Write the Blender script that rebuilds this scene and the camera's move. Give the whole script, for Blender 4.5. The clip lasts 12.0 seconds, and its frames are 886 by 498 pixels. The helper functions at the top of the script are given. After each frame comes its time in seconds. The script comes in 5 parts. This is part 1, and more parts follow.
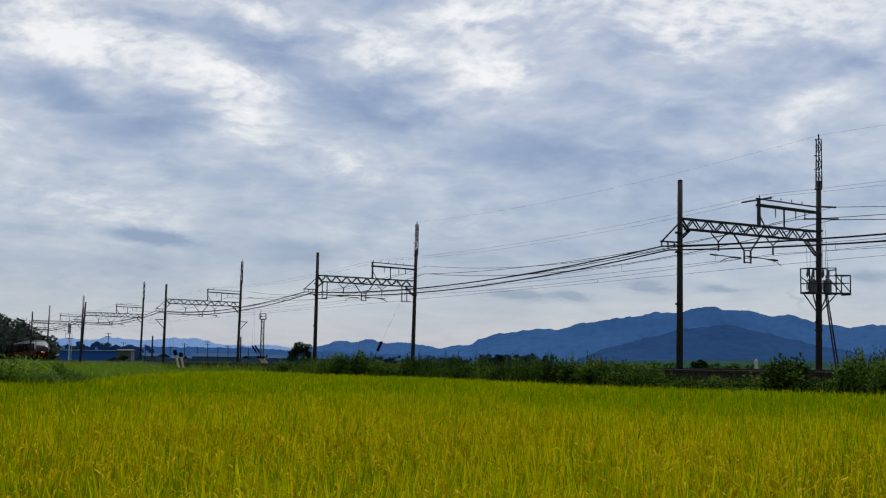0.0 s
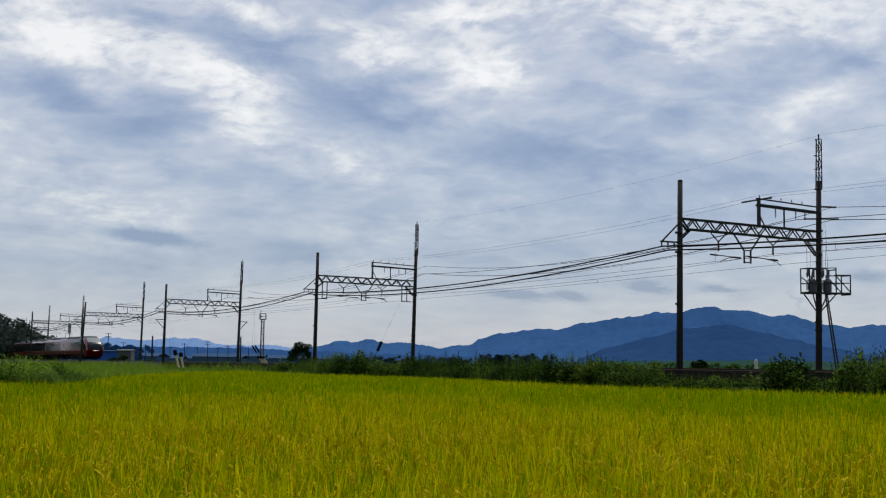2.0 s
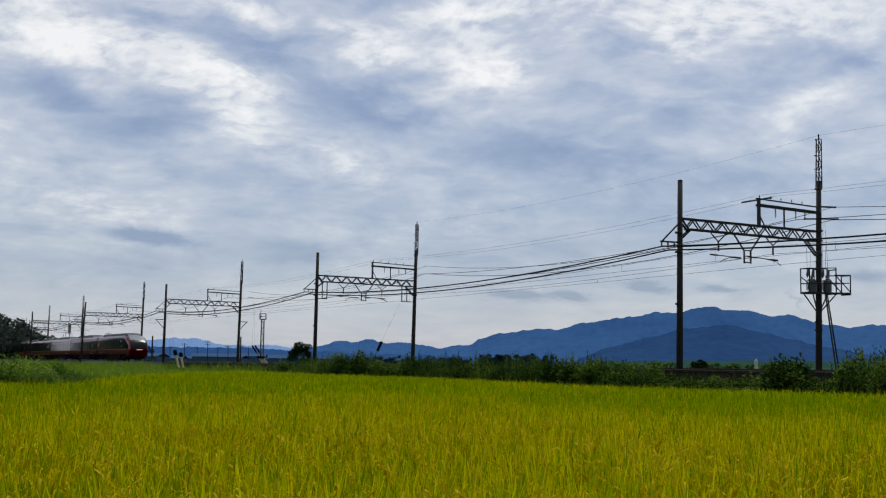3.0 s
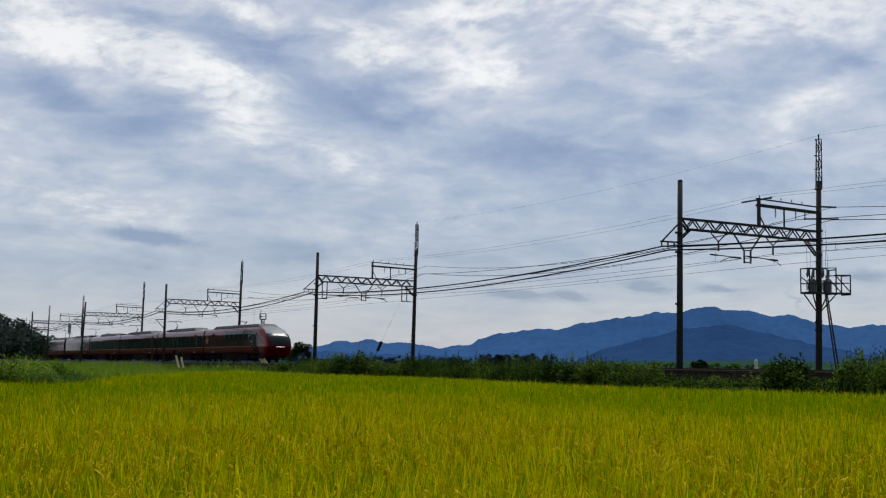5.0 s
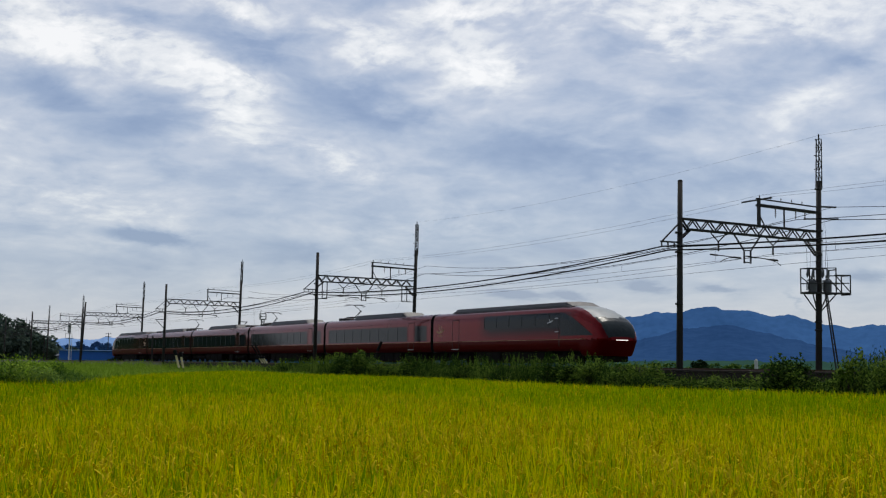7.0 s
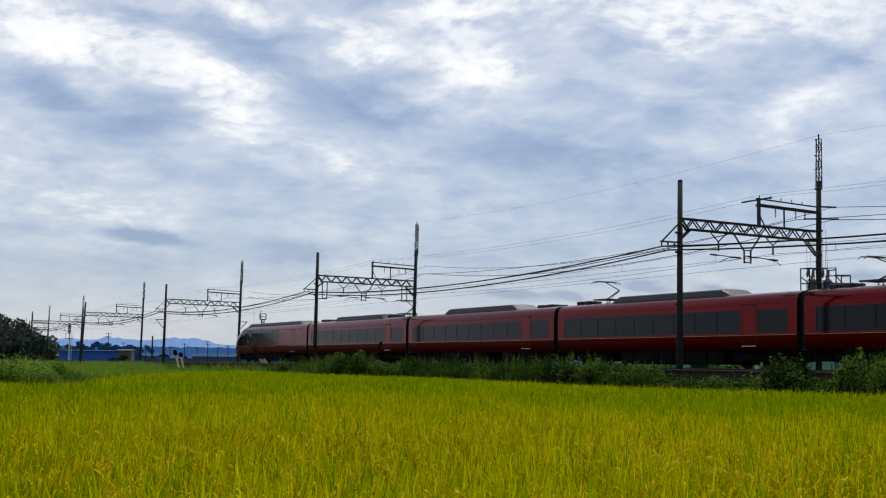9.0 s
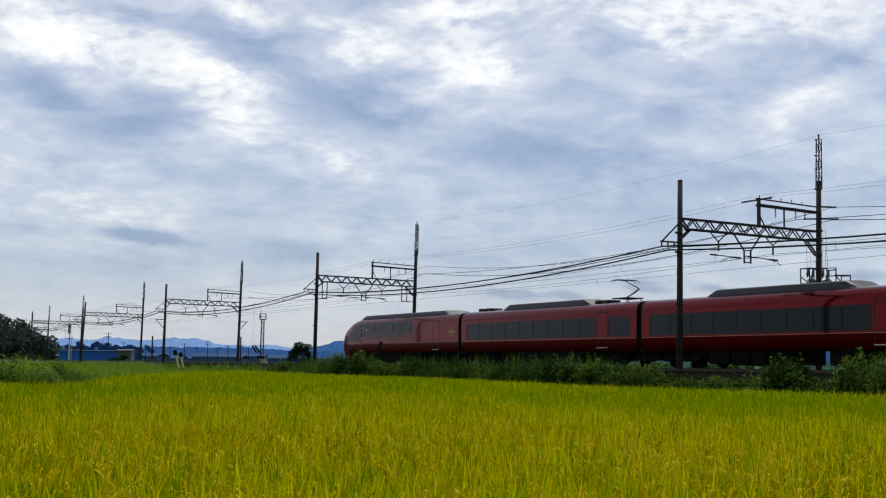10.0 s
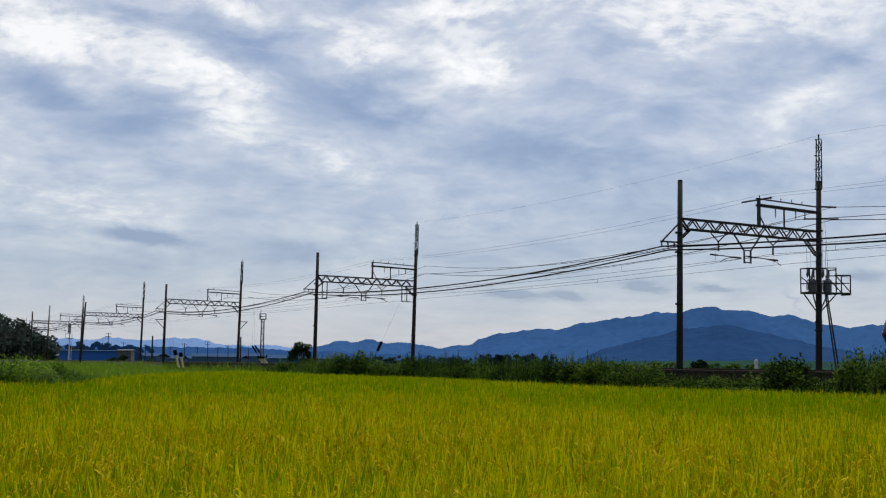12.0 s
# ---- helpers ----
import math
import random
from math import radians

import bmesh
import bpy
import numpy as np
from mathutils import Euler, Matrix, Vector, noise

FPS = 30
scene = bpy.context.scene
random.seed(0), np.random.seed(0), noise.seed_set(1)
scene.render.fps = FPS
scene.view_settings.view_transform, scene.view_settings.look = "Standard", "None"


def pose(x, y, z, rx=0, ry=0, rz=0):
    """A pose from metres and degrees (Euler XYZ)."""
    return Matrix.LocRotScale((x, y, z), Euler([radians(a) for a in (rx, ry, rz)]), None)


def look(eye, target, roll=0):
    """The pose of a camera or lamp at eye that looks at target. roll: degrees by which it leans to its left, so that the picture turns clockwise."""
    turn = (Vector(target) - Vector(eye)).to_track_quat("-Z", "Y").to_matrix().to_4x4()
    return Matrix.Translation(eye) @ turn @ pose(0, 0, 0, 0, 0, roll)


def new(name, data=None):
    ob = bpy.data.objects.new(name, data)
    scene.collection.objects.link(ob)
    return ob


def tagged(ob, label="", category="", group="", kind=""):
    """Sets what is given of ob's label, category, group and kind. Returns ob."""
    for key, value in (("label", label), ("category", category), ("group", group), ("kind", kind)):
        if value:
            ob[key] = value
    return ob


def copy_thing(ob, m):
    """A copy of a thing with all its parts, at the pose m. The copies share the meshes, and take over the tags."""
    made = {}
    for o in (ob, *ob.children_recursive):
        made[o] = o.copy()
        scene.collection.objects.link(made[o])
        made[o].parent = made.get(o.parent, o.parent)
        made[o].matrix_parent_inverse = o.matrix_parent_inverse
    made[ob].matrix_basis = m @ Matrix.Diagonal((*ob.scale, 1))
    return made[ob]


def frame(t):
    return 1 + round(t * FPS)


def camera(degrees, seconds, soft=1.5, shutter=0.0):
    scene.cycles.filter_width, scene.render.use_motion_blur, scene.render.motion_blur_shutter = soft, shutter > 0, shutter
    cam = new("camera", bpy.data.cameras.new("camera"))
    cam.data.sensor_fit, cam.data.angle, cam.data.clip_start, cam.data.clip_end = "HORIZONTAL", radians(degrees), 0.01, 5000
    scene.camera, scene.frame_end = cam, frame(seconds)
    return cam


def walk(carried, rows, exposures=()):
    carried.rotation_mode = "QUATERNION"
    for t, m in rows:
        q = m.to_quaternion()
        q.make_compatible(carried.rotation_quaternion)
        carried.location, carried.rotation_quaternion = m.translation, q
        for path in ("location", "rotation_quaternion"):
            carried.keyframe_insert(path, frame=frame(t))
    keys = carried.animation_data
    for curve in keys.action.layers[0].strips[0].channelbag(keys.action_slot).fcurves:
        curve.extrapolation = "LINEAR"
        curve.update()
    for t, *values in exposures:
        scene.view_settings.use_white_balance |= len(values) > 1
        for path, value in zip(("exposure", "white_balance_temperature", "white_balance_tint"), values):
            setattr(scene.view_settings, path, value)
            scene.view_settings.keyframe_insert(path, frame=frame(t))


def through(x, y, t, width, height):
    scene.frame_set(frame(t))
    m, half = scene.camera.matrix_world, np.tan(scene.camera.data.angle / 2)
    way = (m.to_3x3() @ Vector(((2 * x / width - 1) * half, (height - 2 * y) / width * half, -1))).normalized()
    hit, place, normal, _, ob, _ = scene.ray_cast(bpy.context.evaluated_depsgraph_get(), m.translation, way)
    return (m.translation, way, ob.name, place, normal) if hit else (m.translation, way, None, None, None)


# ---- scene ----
import functools
import itertools

# ---- camera: stands still on the path beside the rice field ----
cam = camera(39.52, 12.0, soft=1.2)
EYE = (0.0, 0.0, 0.044)
VIEW = look(EYE, (0.0, 100.0, 0.044 + 100 * math.tan(0.0932)), 0.69)
walk(cam, [(0.0, VIEW), (12.0, VIEW)], [(0.0, 0.03), (5.5, 0.03), (7.0, 0.09), (9.0, 0.23), (11.0, 0.21), (12.0, 0.12)])

# ---- the plan: z = 0 is the rail head; the line runs straight, local x across it, local y along it ----
TRACK = pose(0, 0, 0, 0, 0, math.degrees(0.4793))
FIELD_Z = -1.45          # soil of the rice field
BED_Z = -0.42            # top of the ballast
L_MAST, R_MAST = 35.81, 44.41
STATION0, SPAN = 45.29, 45.19
NEAR_TRACK, FAR_TRACK = 38.15, 41.76
GAUGE = 1.435


def bend(s):
    """Beyond 200 m the line bears away in a wide curve: how far it has moved across by then."""
    return 0.00045 * max(0.0, s - 200.0) ** 2


def on_line(across, s, turn=0.0):
    """A pose on the line, s metres along it, square to the track."""
    return TRACK @ pose(across + bend(s), s, 0, 0, 0, turn - math.degrees(math.atan(0.0009 * max(0.0, s - 200.0))))


# ---- world, sun, exposure ----
SUN_EL, SUN_AZ = radians(58), radians(18)
world = bpy.data.worlds.new("overcast_world")
scene.world = world
world.use_nodes = True
wn = world.node_tree
sky = wn.nodes.new("ShaderNodeTexSky")
sky.sky_type, sky.sun_disc = "NISHITA", False
sky.sun_elevation, sky.sun_rotation = SUN_EL, SUN_AZ
wn.links.new(sky.outputs[0], wn.nodes["Background"].inputs[0])
wn.nodes["Background"].inputs[1].default_value = 0.07
sun_data = bpy.data.lights.new("sun", "SUN")
sun_data.energy, sun_data.angle, sun_data.color = 5.0, radians(14), (1.0, 0.95, 0.86)
sun = new("sun", sun_data)
sun.matrix_basis = look((0, 0, 50), (-math.sin(SUN_AZ) * math.cos(SUN_EL), -math.cos(SUN_AZ) * math.cos(SUN_EL), 50 - math.sin(SUN_EL)))


# ---- materials ----
def node(nt, kind, ins=(), **props):
    n = nt.nodes.new(kind)
    for k, v in props.items():
        if k == "operation":
            n.operation = v
        elif k == "blend_type":
            n.blend_type = v
        elif k == "data_type":
            n.data_type = v
    for key, v in dict(ins).items():
        if isinstance(v, bpy.types.NodeSocket):
            nt.links.new(v, n.inputs[key])
        else:
            n.inputs[key].default_value = v
    return n


def ramp(nt, fac, stops):
    n = nt.nodes.new("ShaderNodeValToRGB")
    el = n.color_ramp.elements
    while len(el) < len(stops):
        el.new(0.5)
    for e, (p, c) in zip(el, stops):
        e.position, e.color = p, (*c, 1)
    nt.links.new(fac, n.inputs[0])
    return n.outputs[0]


def material(name, colours, rough=0.6, metal=0.0, scale=3.0, fine=40.0, bump=0.15, coat=0.0, spec=0.5, through=0.0, stretch=(1, 1, 1), island=0.0):
    """Two noises, one large for stains and one fine for grain, mixed over a run of colours; both also move roughness and relief."""
    m = bpy.data.materials.new(name)
    m.use_nodes = True
    nt = m.node_tree
    b = nt.nodes["Principled BSDF"]
    tc = nt.nodes.new("ShaderNodeTexCoord")
    mp = node(nt, "ShaderNodeMapping", {"Vector": tc.outputs["Object"], "Scale": stretch})
    big = node(nt, "ShaderNodeTexNoise", {"Vector": mp.outputs[0], "Scale": scale, "Detail": 5.0, "Roughness": 0.6})
    small = node(nt, "ShaderNodeTexNoise", {"Vector": mp.outputs[0], "Scale": fine, "Detail": 3.0})
    mixed = node(nt, "ShaderNodeMath", {0: big.outputs[0], 1: small.outputs[0]}, operation="ADD")
    half = node(nt, "ShaderNodeMath", {0: mixed.outputs[0], 1: 0.5}, operation="MULTIPLY")
    fac = half.outputs[0]
    if island:
        geo = nt.nodes.new("ShaderNodeNewGeometry")
        info = nt.nodes.new("ShaderNodeObjectInfo")
        r = node(nt, "ShaderNodeMath", {0: geo.outputs["Random Per Island"], 1: info.outputs["Random"]}, operation="ADD")
        r = node(nt, "ShaderNodeMath", {0: r.outputs[0], 1: 1.0}, operation="SUBTRACT")
        r = node(nt, "ShaderNodeMath", {0: r.outputs[0], 1: island, 2: fac}, operation="MULTIPLY_ADD")
        fac = r.outputs[0]
    n = len(colours)
    col = ramp(nt, fac, [(0.3 + 0.4 * i / max(1, n - 1), c) for i, c in enumerate(colours)])
    nt.links.new(col, b.inputs["Base Color"])
    ro = node(nt, "ShaderNodeMapRange", {0: small.outputs[0], 3: max(0.02, rough - 0.08), 4: min(1, rough + 0.08)})
    nt.links.new(ro.outputs[0], b.inputs["Roughness"])
    b.inputs["Metallic"].default_value = metal
    b.inputs["Coat Weight"].default_value = coat
    b.inputs["Coat Roughness"].default_value = 0.035
    b.inputs["Specular IOR Level"].default_value = spec
    if bump:
        bp = node(nt, "ShaderNodeBump", {"Height": half.outputs[0], "Strength": bump, "Distance": 0.02})
        nt.links.new(bp.outputs[0], b.inputs["Normal"])
    if through:
        tr = node(nt, "ShaderNodeBsdfTranslucent", {"Color": col})
        mx = node(nt, "ShaderNodeMixShader", {0: through, 1: b.outputs[0], 2: tr.outputs[0]})
        nt.links.new(mx.outputs[0], nt.nodes["Material Output"].inputs[0])
    return m


def glow(name, colour, strength):
    m = bpy.data.materials.new(name)
    m.use_nodes = True
    b = m.node_tree.nodes["Principled BSDF"]
    b.inputs["Base Color"].default_value = (*colour, 1)
    b.inputs["Emission Color"].default_value = (*colour, 1)
    b.inputs["Emission Strength"].default_value = strength
    return m


M = {
    "soil": material("soil_and_grass", [(0.05, 0.07, 0.02), (0.08, 0.11, 0.03), (0.12, 0.13, 0.05)], 0.95, scale=0.05, fine=2.0, spec=0.1),
    "bank": material("weedy_bank", [(0.03, 0.045, 0.015), (0.05, 0.09, 0.02), (0.08, 0.12, 0.03)], 0.95, scale=0.4, fine=9, bump=0.6, spec=0.1),
    "ballast": material("ballast_stone", [(0.05, 0.042, 0.035), (0.1, 0.085, 0.07), (0.16, 0.14, 0.12)], 0.95, scale=1.0, fine=25, bump=0.9, spec=0.2),
    "sleeper": material("weathered_concrete_sleeper", [(0.12, 0.11, 0.1), (0.2, 0.19, 0.17)], 0.9, scale=2, fine=40),
    "rail": material("rusty_rail_steel", [(0.06, 0.03, 0.018), (0.1, 0.055, 0.035)], 0.6, 0.5, scale=3, fine=30),
    "concrete": material("dark_stained_concrete", [(0.05, 0.045, 0.045), (0.09, 0.08, 0.075), (0.13, 0.12, 0.11)], 0.9, scale=1.5, fine=30),
    "trough": material("weathered_trough_concrete", [(0.018, 0.012, 0.01), (0.038, 0.027, 0.022), (0.065, 0.046, 0.038)], 0.95, scale=1.2, fine=20),
    "mast": material("weathered_mast_concrete", [(0.018, 0.016, 0.016), (0.034, 0.03, 0.028), (0.06, 0.053, 0.046)], 0.85, scale=1.2, fine=25, stretch=(1, 1, 0.25)),
    "steel": material("dull_painted_steel", [(0.018, 0.018, 0.02), (0.035, 0.034, 0.035), (0.06, 0.055, 0.05)], 0.65, 0.3, scale=4, fine=40),
    "galv": material("galvanised_steel", [(0.1, 0.1, 0.1), (0.17, 0.17, 0.17)], 0.55, 0.6, scale=4, fine=30),
    "porcelain": material("brown_porcelain", [(0.05, 0.03, 0.02), (0.08, 0.05, 0.035)], 0.25, scale=5, fine=30, bump=0.02),
    "wire": material("dark_wire", [(0.03, 0.03, 0.03), (0.06, 0.055, 0.05)], 0.6, 0.6, scale=4, fine=20, bump=0),
    "cable": material("black_cable", [(0.005, 0.005, 0.006), (0.012, 0.012, 0.012)], 0.8, scale=4, fine=20, bump=0, spec=0.15),
    "grey_paint": material("grey_equipment_paint", [(0.09, 0.1, 0.11), (0.15, 0.16, 0.17)], 0.5, scale=3, fine=30),
    "red": material("metallic_red_train_paint", [(0.12, 0.002, 0.004), (0.135, 0.003, 0.005), (0.15, 0.004, 0.006)], 0.12, 0.84, scale=0.6, fine=60, bump=0.0, coat=0.24, spec=0.0),
    "dark_red": material("deep_maroon_train_paint", [(0.085, 0.001, 0.0015), (0.105, 0.0015, 0.002)], 0.34, 0.35, scale=0.6, fine=50, bump=0.0, coat=0.08, spec=0.0),
    "gold": material("champagne_gold_trim", [(0.4, 0.22, 0.12), (0.52, 0.3, 0.17)], 0.4, 0.4, scale=3, fine=60, bump=0),
    "glass": material("dark_tinted_train_glass", [(0.005, 0.01, 0.014), (0.011, 0.019, 0.026)], 0.06, scale=0.8, fine=10, bump=0.0, spec=0.2),
    "black": material("black_train_trim", [(0.008, 0.008, 0.009), (0.018, 0.017, 0.017)], 0.6, scale=3, fine=30, bump=0.05),
    "post_grey": material("dark_window_post", [(0.006, 0.008, 0.011), (0.012, 0.014, 0.018)], 0.35, scale=1, fine=12, bump=0.0, spec=0.15),
    "under": material("grimy_underframe", [(0.005, 0.004, 0.004), (0.011, 0.0095, 0.0085), (0.02, 0.017, 0.015)], 0.9, scale=3, fine=25, spec=0.08),
    "roof": material("grey_train_roof", [(0.03, 0.03, 0.034), (0.055, 0.053, 0.06)], 0.5, scale=1.0, fine=30, bump=0.05, spec=0.3),
    "silver": material("silver_trim", [(0.5, 0.5, 0.52), (0.62, 0.62, 0.63)], 0.3, 0.7, scale=2, fine=30, bump=0),
    "lamp": glow("headlight_glow", (1.0, 0.96, 0.9), 1.1),
    "rice": material("ripening_rice", [(0.18, 0.28, 0.0), (0.39, 0.46, 0.0), (0.59, 0.59, 0.0), (0.71, 0.64, 0.0)], 0.9, scale=0.25, fine=1.5, bump=0, spec=0.0, through=0.5, island=0.75),
    "rice_green": material("green_rice_leaf", [(0.1, 0.19, 0.0), (0.19, 0.31, 0.0), (0.34, 0.44, 0.0)], 0.9, scale=0.25, fine=1.5, bump=0, spec=0.0, through=0.5, island=0.6),
    "grain": material("golden_rice_ears", [(0.29, 0.2, 0.0), (0.47, 0.36, 0.0), (0.64, 0.5, 0.02)], 0.9, scale=0.3, fine=2, bump=0, spec=0.0, through=0.25, island=0.4),
    "weed": material("weed_leaves", [(0.018, 0.045, 0.008), (0.055, 0.11, 0.015), (0.15, 0.23, 0.035)], 0.9, scale=0.6, fine=5, bump=0, spec=0.03, through=0.42, island=0.7),
    "grass": material("meadow_grass", [(0.1, 0.19, 0.014), (0.21, 0.34, 0.028), (0.34, 0.47, 0.06)], 0.9, scale=0.4, fine=4, bump=0, spec=0.03, through=0.5, island=0.5),
    "tuft": material("rank_grass_tufts", [(0.035, 0.085, 0.014), (0.09, 0.17, 0.03), (0.18, 0.28, 0.06)], 0.9, scale=0.5, fine=4, bump=0, spec=0.03, through=0.5, island=0.9),
    "leaf": material("tree_leaves", [(0.012, 0.026, 0.012), (0.022, 0.044, 0.018), (0.035, 0.062, 0.024)], 0.9, scale=0.2, fine=3, bump=0, spec=0.0, through=0.08, island=0.5),
    "bark": material("rough_bark", [(0.04, 0.03, 0.02), (0.08, 0.06, 0.045)], 0.95, scale=4, fine=30, bump=0.6),
    "flower": material("pale_weed_flowers", [(0.5, 0.5, 0.4), (0.65, 0.65, 0.55)], 0.8, scale=3, fine=30, bump=0, through=0.2),
    "white": material("white_painted_post", [(0.6, 0.6, 0.6), (0.75, 0.75, 0.74)], 0.6, scale=3, fine=30),
    "yellow": material("faded_yellow_guard", [(0.68, 0.58, 0.3), (0.85, 0.76, 0.46)], 0.6, scale=4, fine=30),
    "blue": material("blue_sheeting", [(0.025, 0.13, 0.5), (0.035, 0.16, 0.6)], 0.95, scale=0.3, fine=6, bump=0.1),
    "pale": material("pale_grey_cladding", [(0.08, 0.09, 0.1), (0.13, 0.14, 0.15)], 0.8, scale=0.3, fine=6),
    # for the far houses: blue of the haze worked into the cladding colour
    "dim": material("haze_tinted_cladding", [(0.05, 0.1, 0.19), (0.075, 0.13, 0.23)], 1.0, scale=0.3, fine=6, spec=0.0),
    "tile": material("dark_roof_tile", [(0.04, 0.05, 0.07), (0.08, 0.09, 0.11)], 0.7, scale=0.5, fine=10),
}


# ---- mesh helpers ----
def part(name, bm, mat, parent=None, label="", smooth=False):
    me = bpy.data.meshes.new(name)
    bm.to_mesh(me)
    bm.free()
    me.materials.append(M[mat] if isinstance(mat, str) else mat)
    if smooth:
        me.polygons.foreach_set("use_smooth", [True] * len(me.polygons))
    ob = new(name, me)
    if parent:
        ob.parent = parent
    if label:
        ob["label"] = label
    return ob


def box(bm, x0, y0, z0, x1, y1, z1, bevel=0.0):
    made = bmesh.ops.create_cube(bm, size=1, matrix=Matrix.Translation(((x0 + x1) / 2, (y0 + y1) / 2, (z0 + z1) / 2)) @ Matrix.Diagonal((x1 - x0, y1 - y0, z1 - z0, 1)))
    if bevel:
        edges = {e for v in made["verts"] for e in v.link_edges}
        bmesh.ops.bevel(bm, geom=list(edges), offset=bevel, segments=1, affect="EDGES")
    return bm


def rod(bm, a, b, r, r2=None, seg=6):
    a, b = Vector(a), Vector(b)
    d = b - a
    m = Matrix.Translation((a + b) / 2) @ d.to_track_quat("Z", "Y").to_matrix().to_4x4()
    bmesh.ops.create_cone(bm, cap_ends=True, segments=seg, radius1=r, radius2=r if r2 is None else r2, depth=d.length, matrix=m)
    return bm


def bar(bm, a, b, w, h=None):
    """A square or flat bar from a to b."""
    a, b = Vector(a), Vector(b)
    d = b - a
    m = Matrix.Translation((a + b) / 2) @ d.to_track_quat("Z", "Y").to_matrix().to_4x4() @ Matrix.Diagonal((w, h or w, d.length, 1))
    bmesh.ops.create_cube(bm, size=1, matrix=m)
    return bm


def mesh_of(name, verts, faces, mat, parent=None, smooth=False):
    me = bpy.data.meshes.new(name)
    me.from_pydata(verts, [], faces)
    me.materials.append(M[mat] if isinstance(mat, str) else mat)
    if smooth:
        me.polygons.foreach_set("use_smooth", [True] * len(me.polygons))
    ob = new(name, me)
    if parent:
        ob.parent = parent
    return ob


def fast_mesh(name, co, tris, mat_slots, mat_index=None):
    """A mesh from arrays of points and triangles."""
    me = bpy.data.meshes.new(name)
    me.vertices.add(len(co))
    me.vertices.foreach_set("co", np.asarray(co, dtype=np.float32).ravel())
    me.loops.add(len(tris) * 3)
    me.loops.foreach_set("vertex_index", np.asarray(tris, dtype=np.int32).ravel())
    me.polygons.add(len(tris))
    me.polygons.foreach_set("loop_start", np.arange(len(tris), dtype=np.int32) * 3)
    me.polygons.foreach_set("loop_total", np.full(len(tris), 3, dtype=np.int32))
    for s in mat_slots:
        me.materials.append(M[s])
    if mat_index is not None:
        me.polygons.foreach_set("material_index", np.asarray(mat_index, dtype=np.int32))
    me.update(calc_edges=True)
    return me


def thing(name, m, label, category, group="", kind=""):
    ob = new(name)
    ob.empty_display_size = 0.3
    ob.matrix_basis = m
    return tagged(ob, label, category, group, kind)


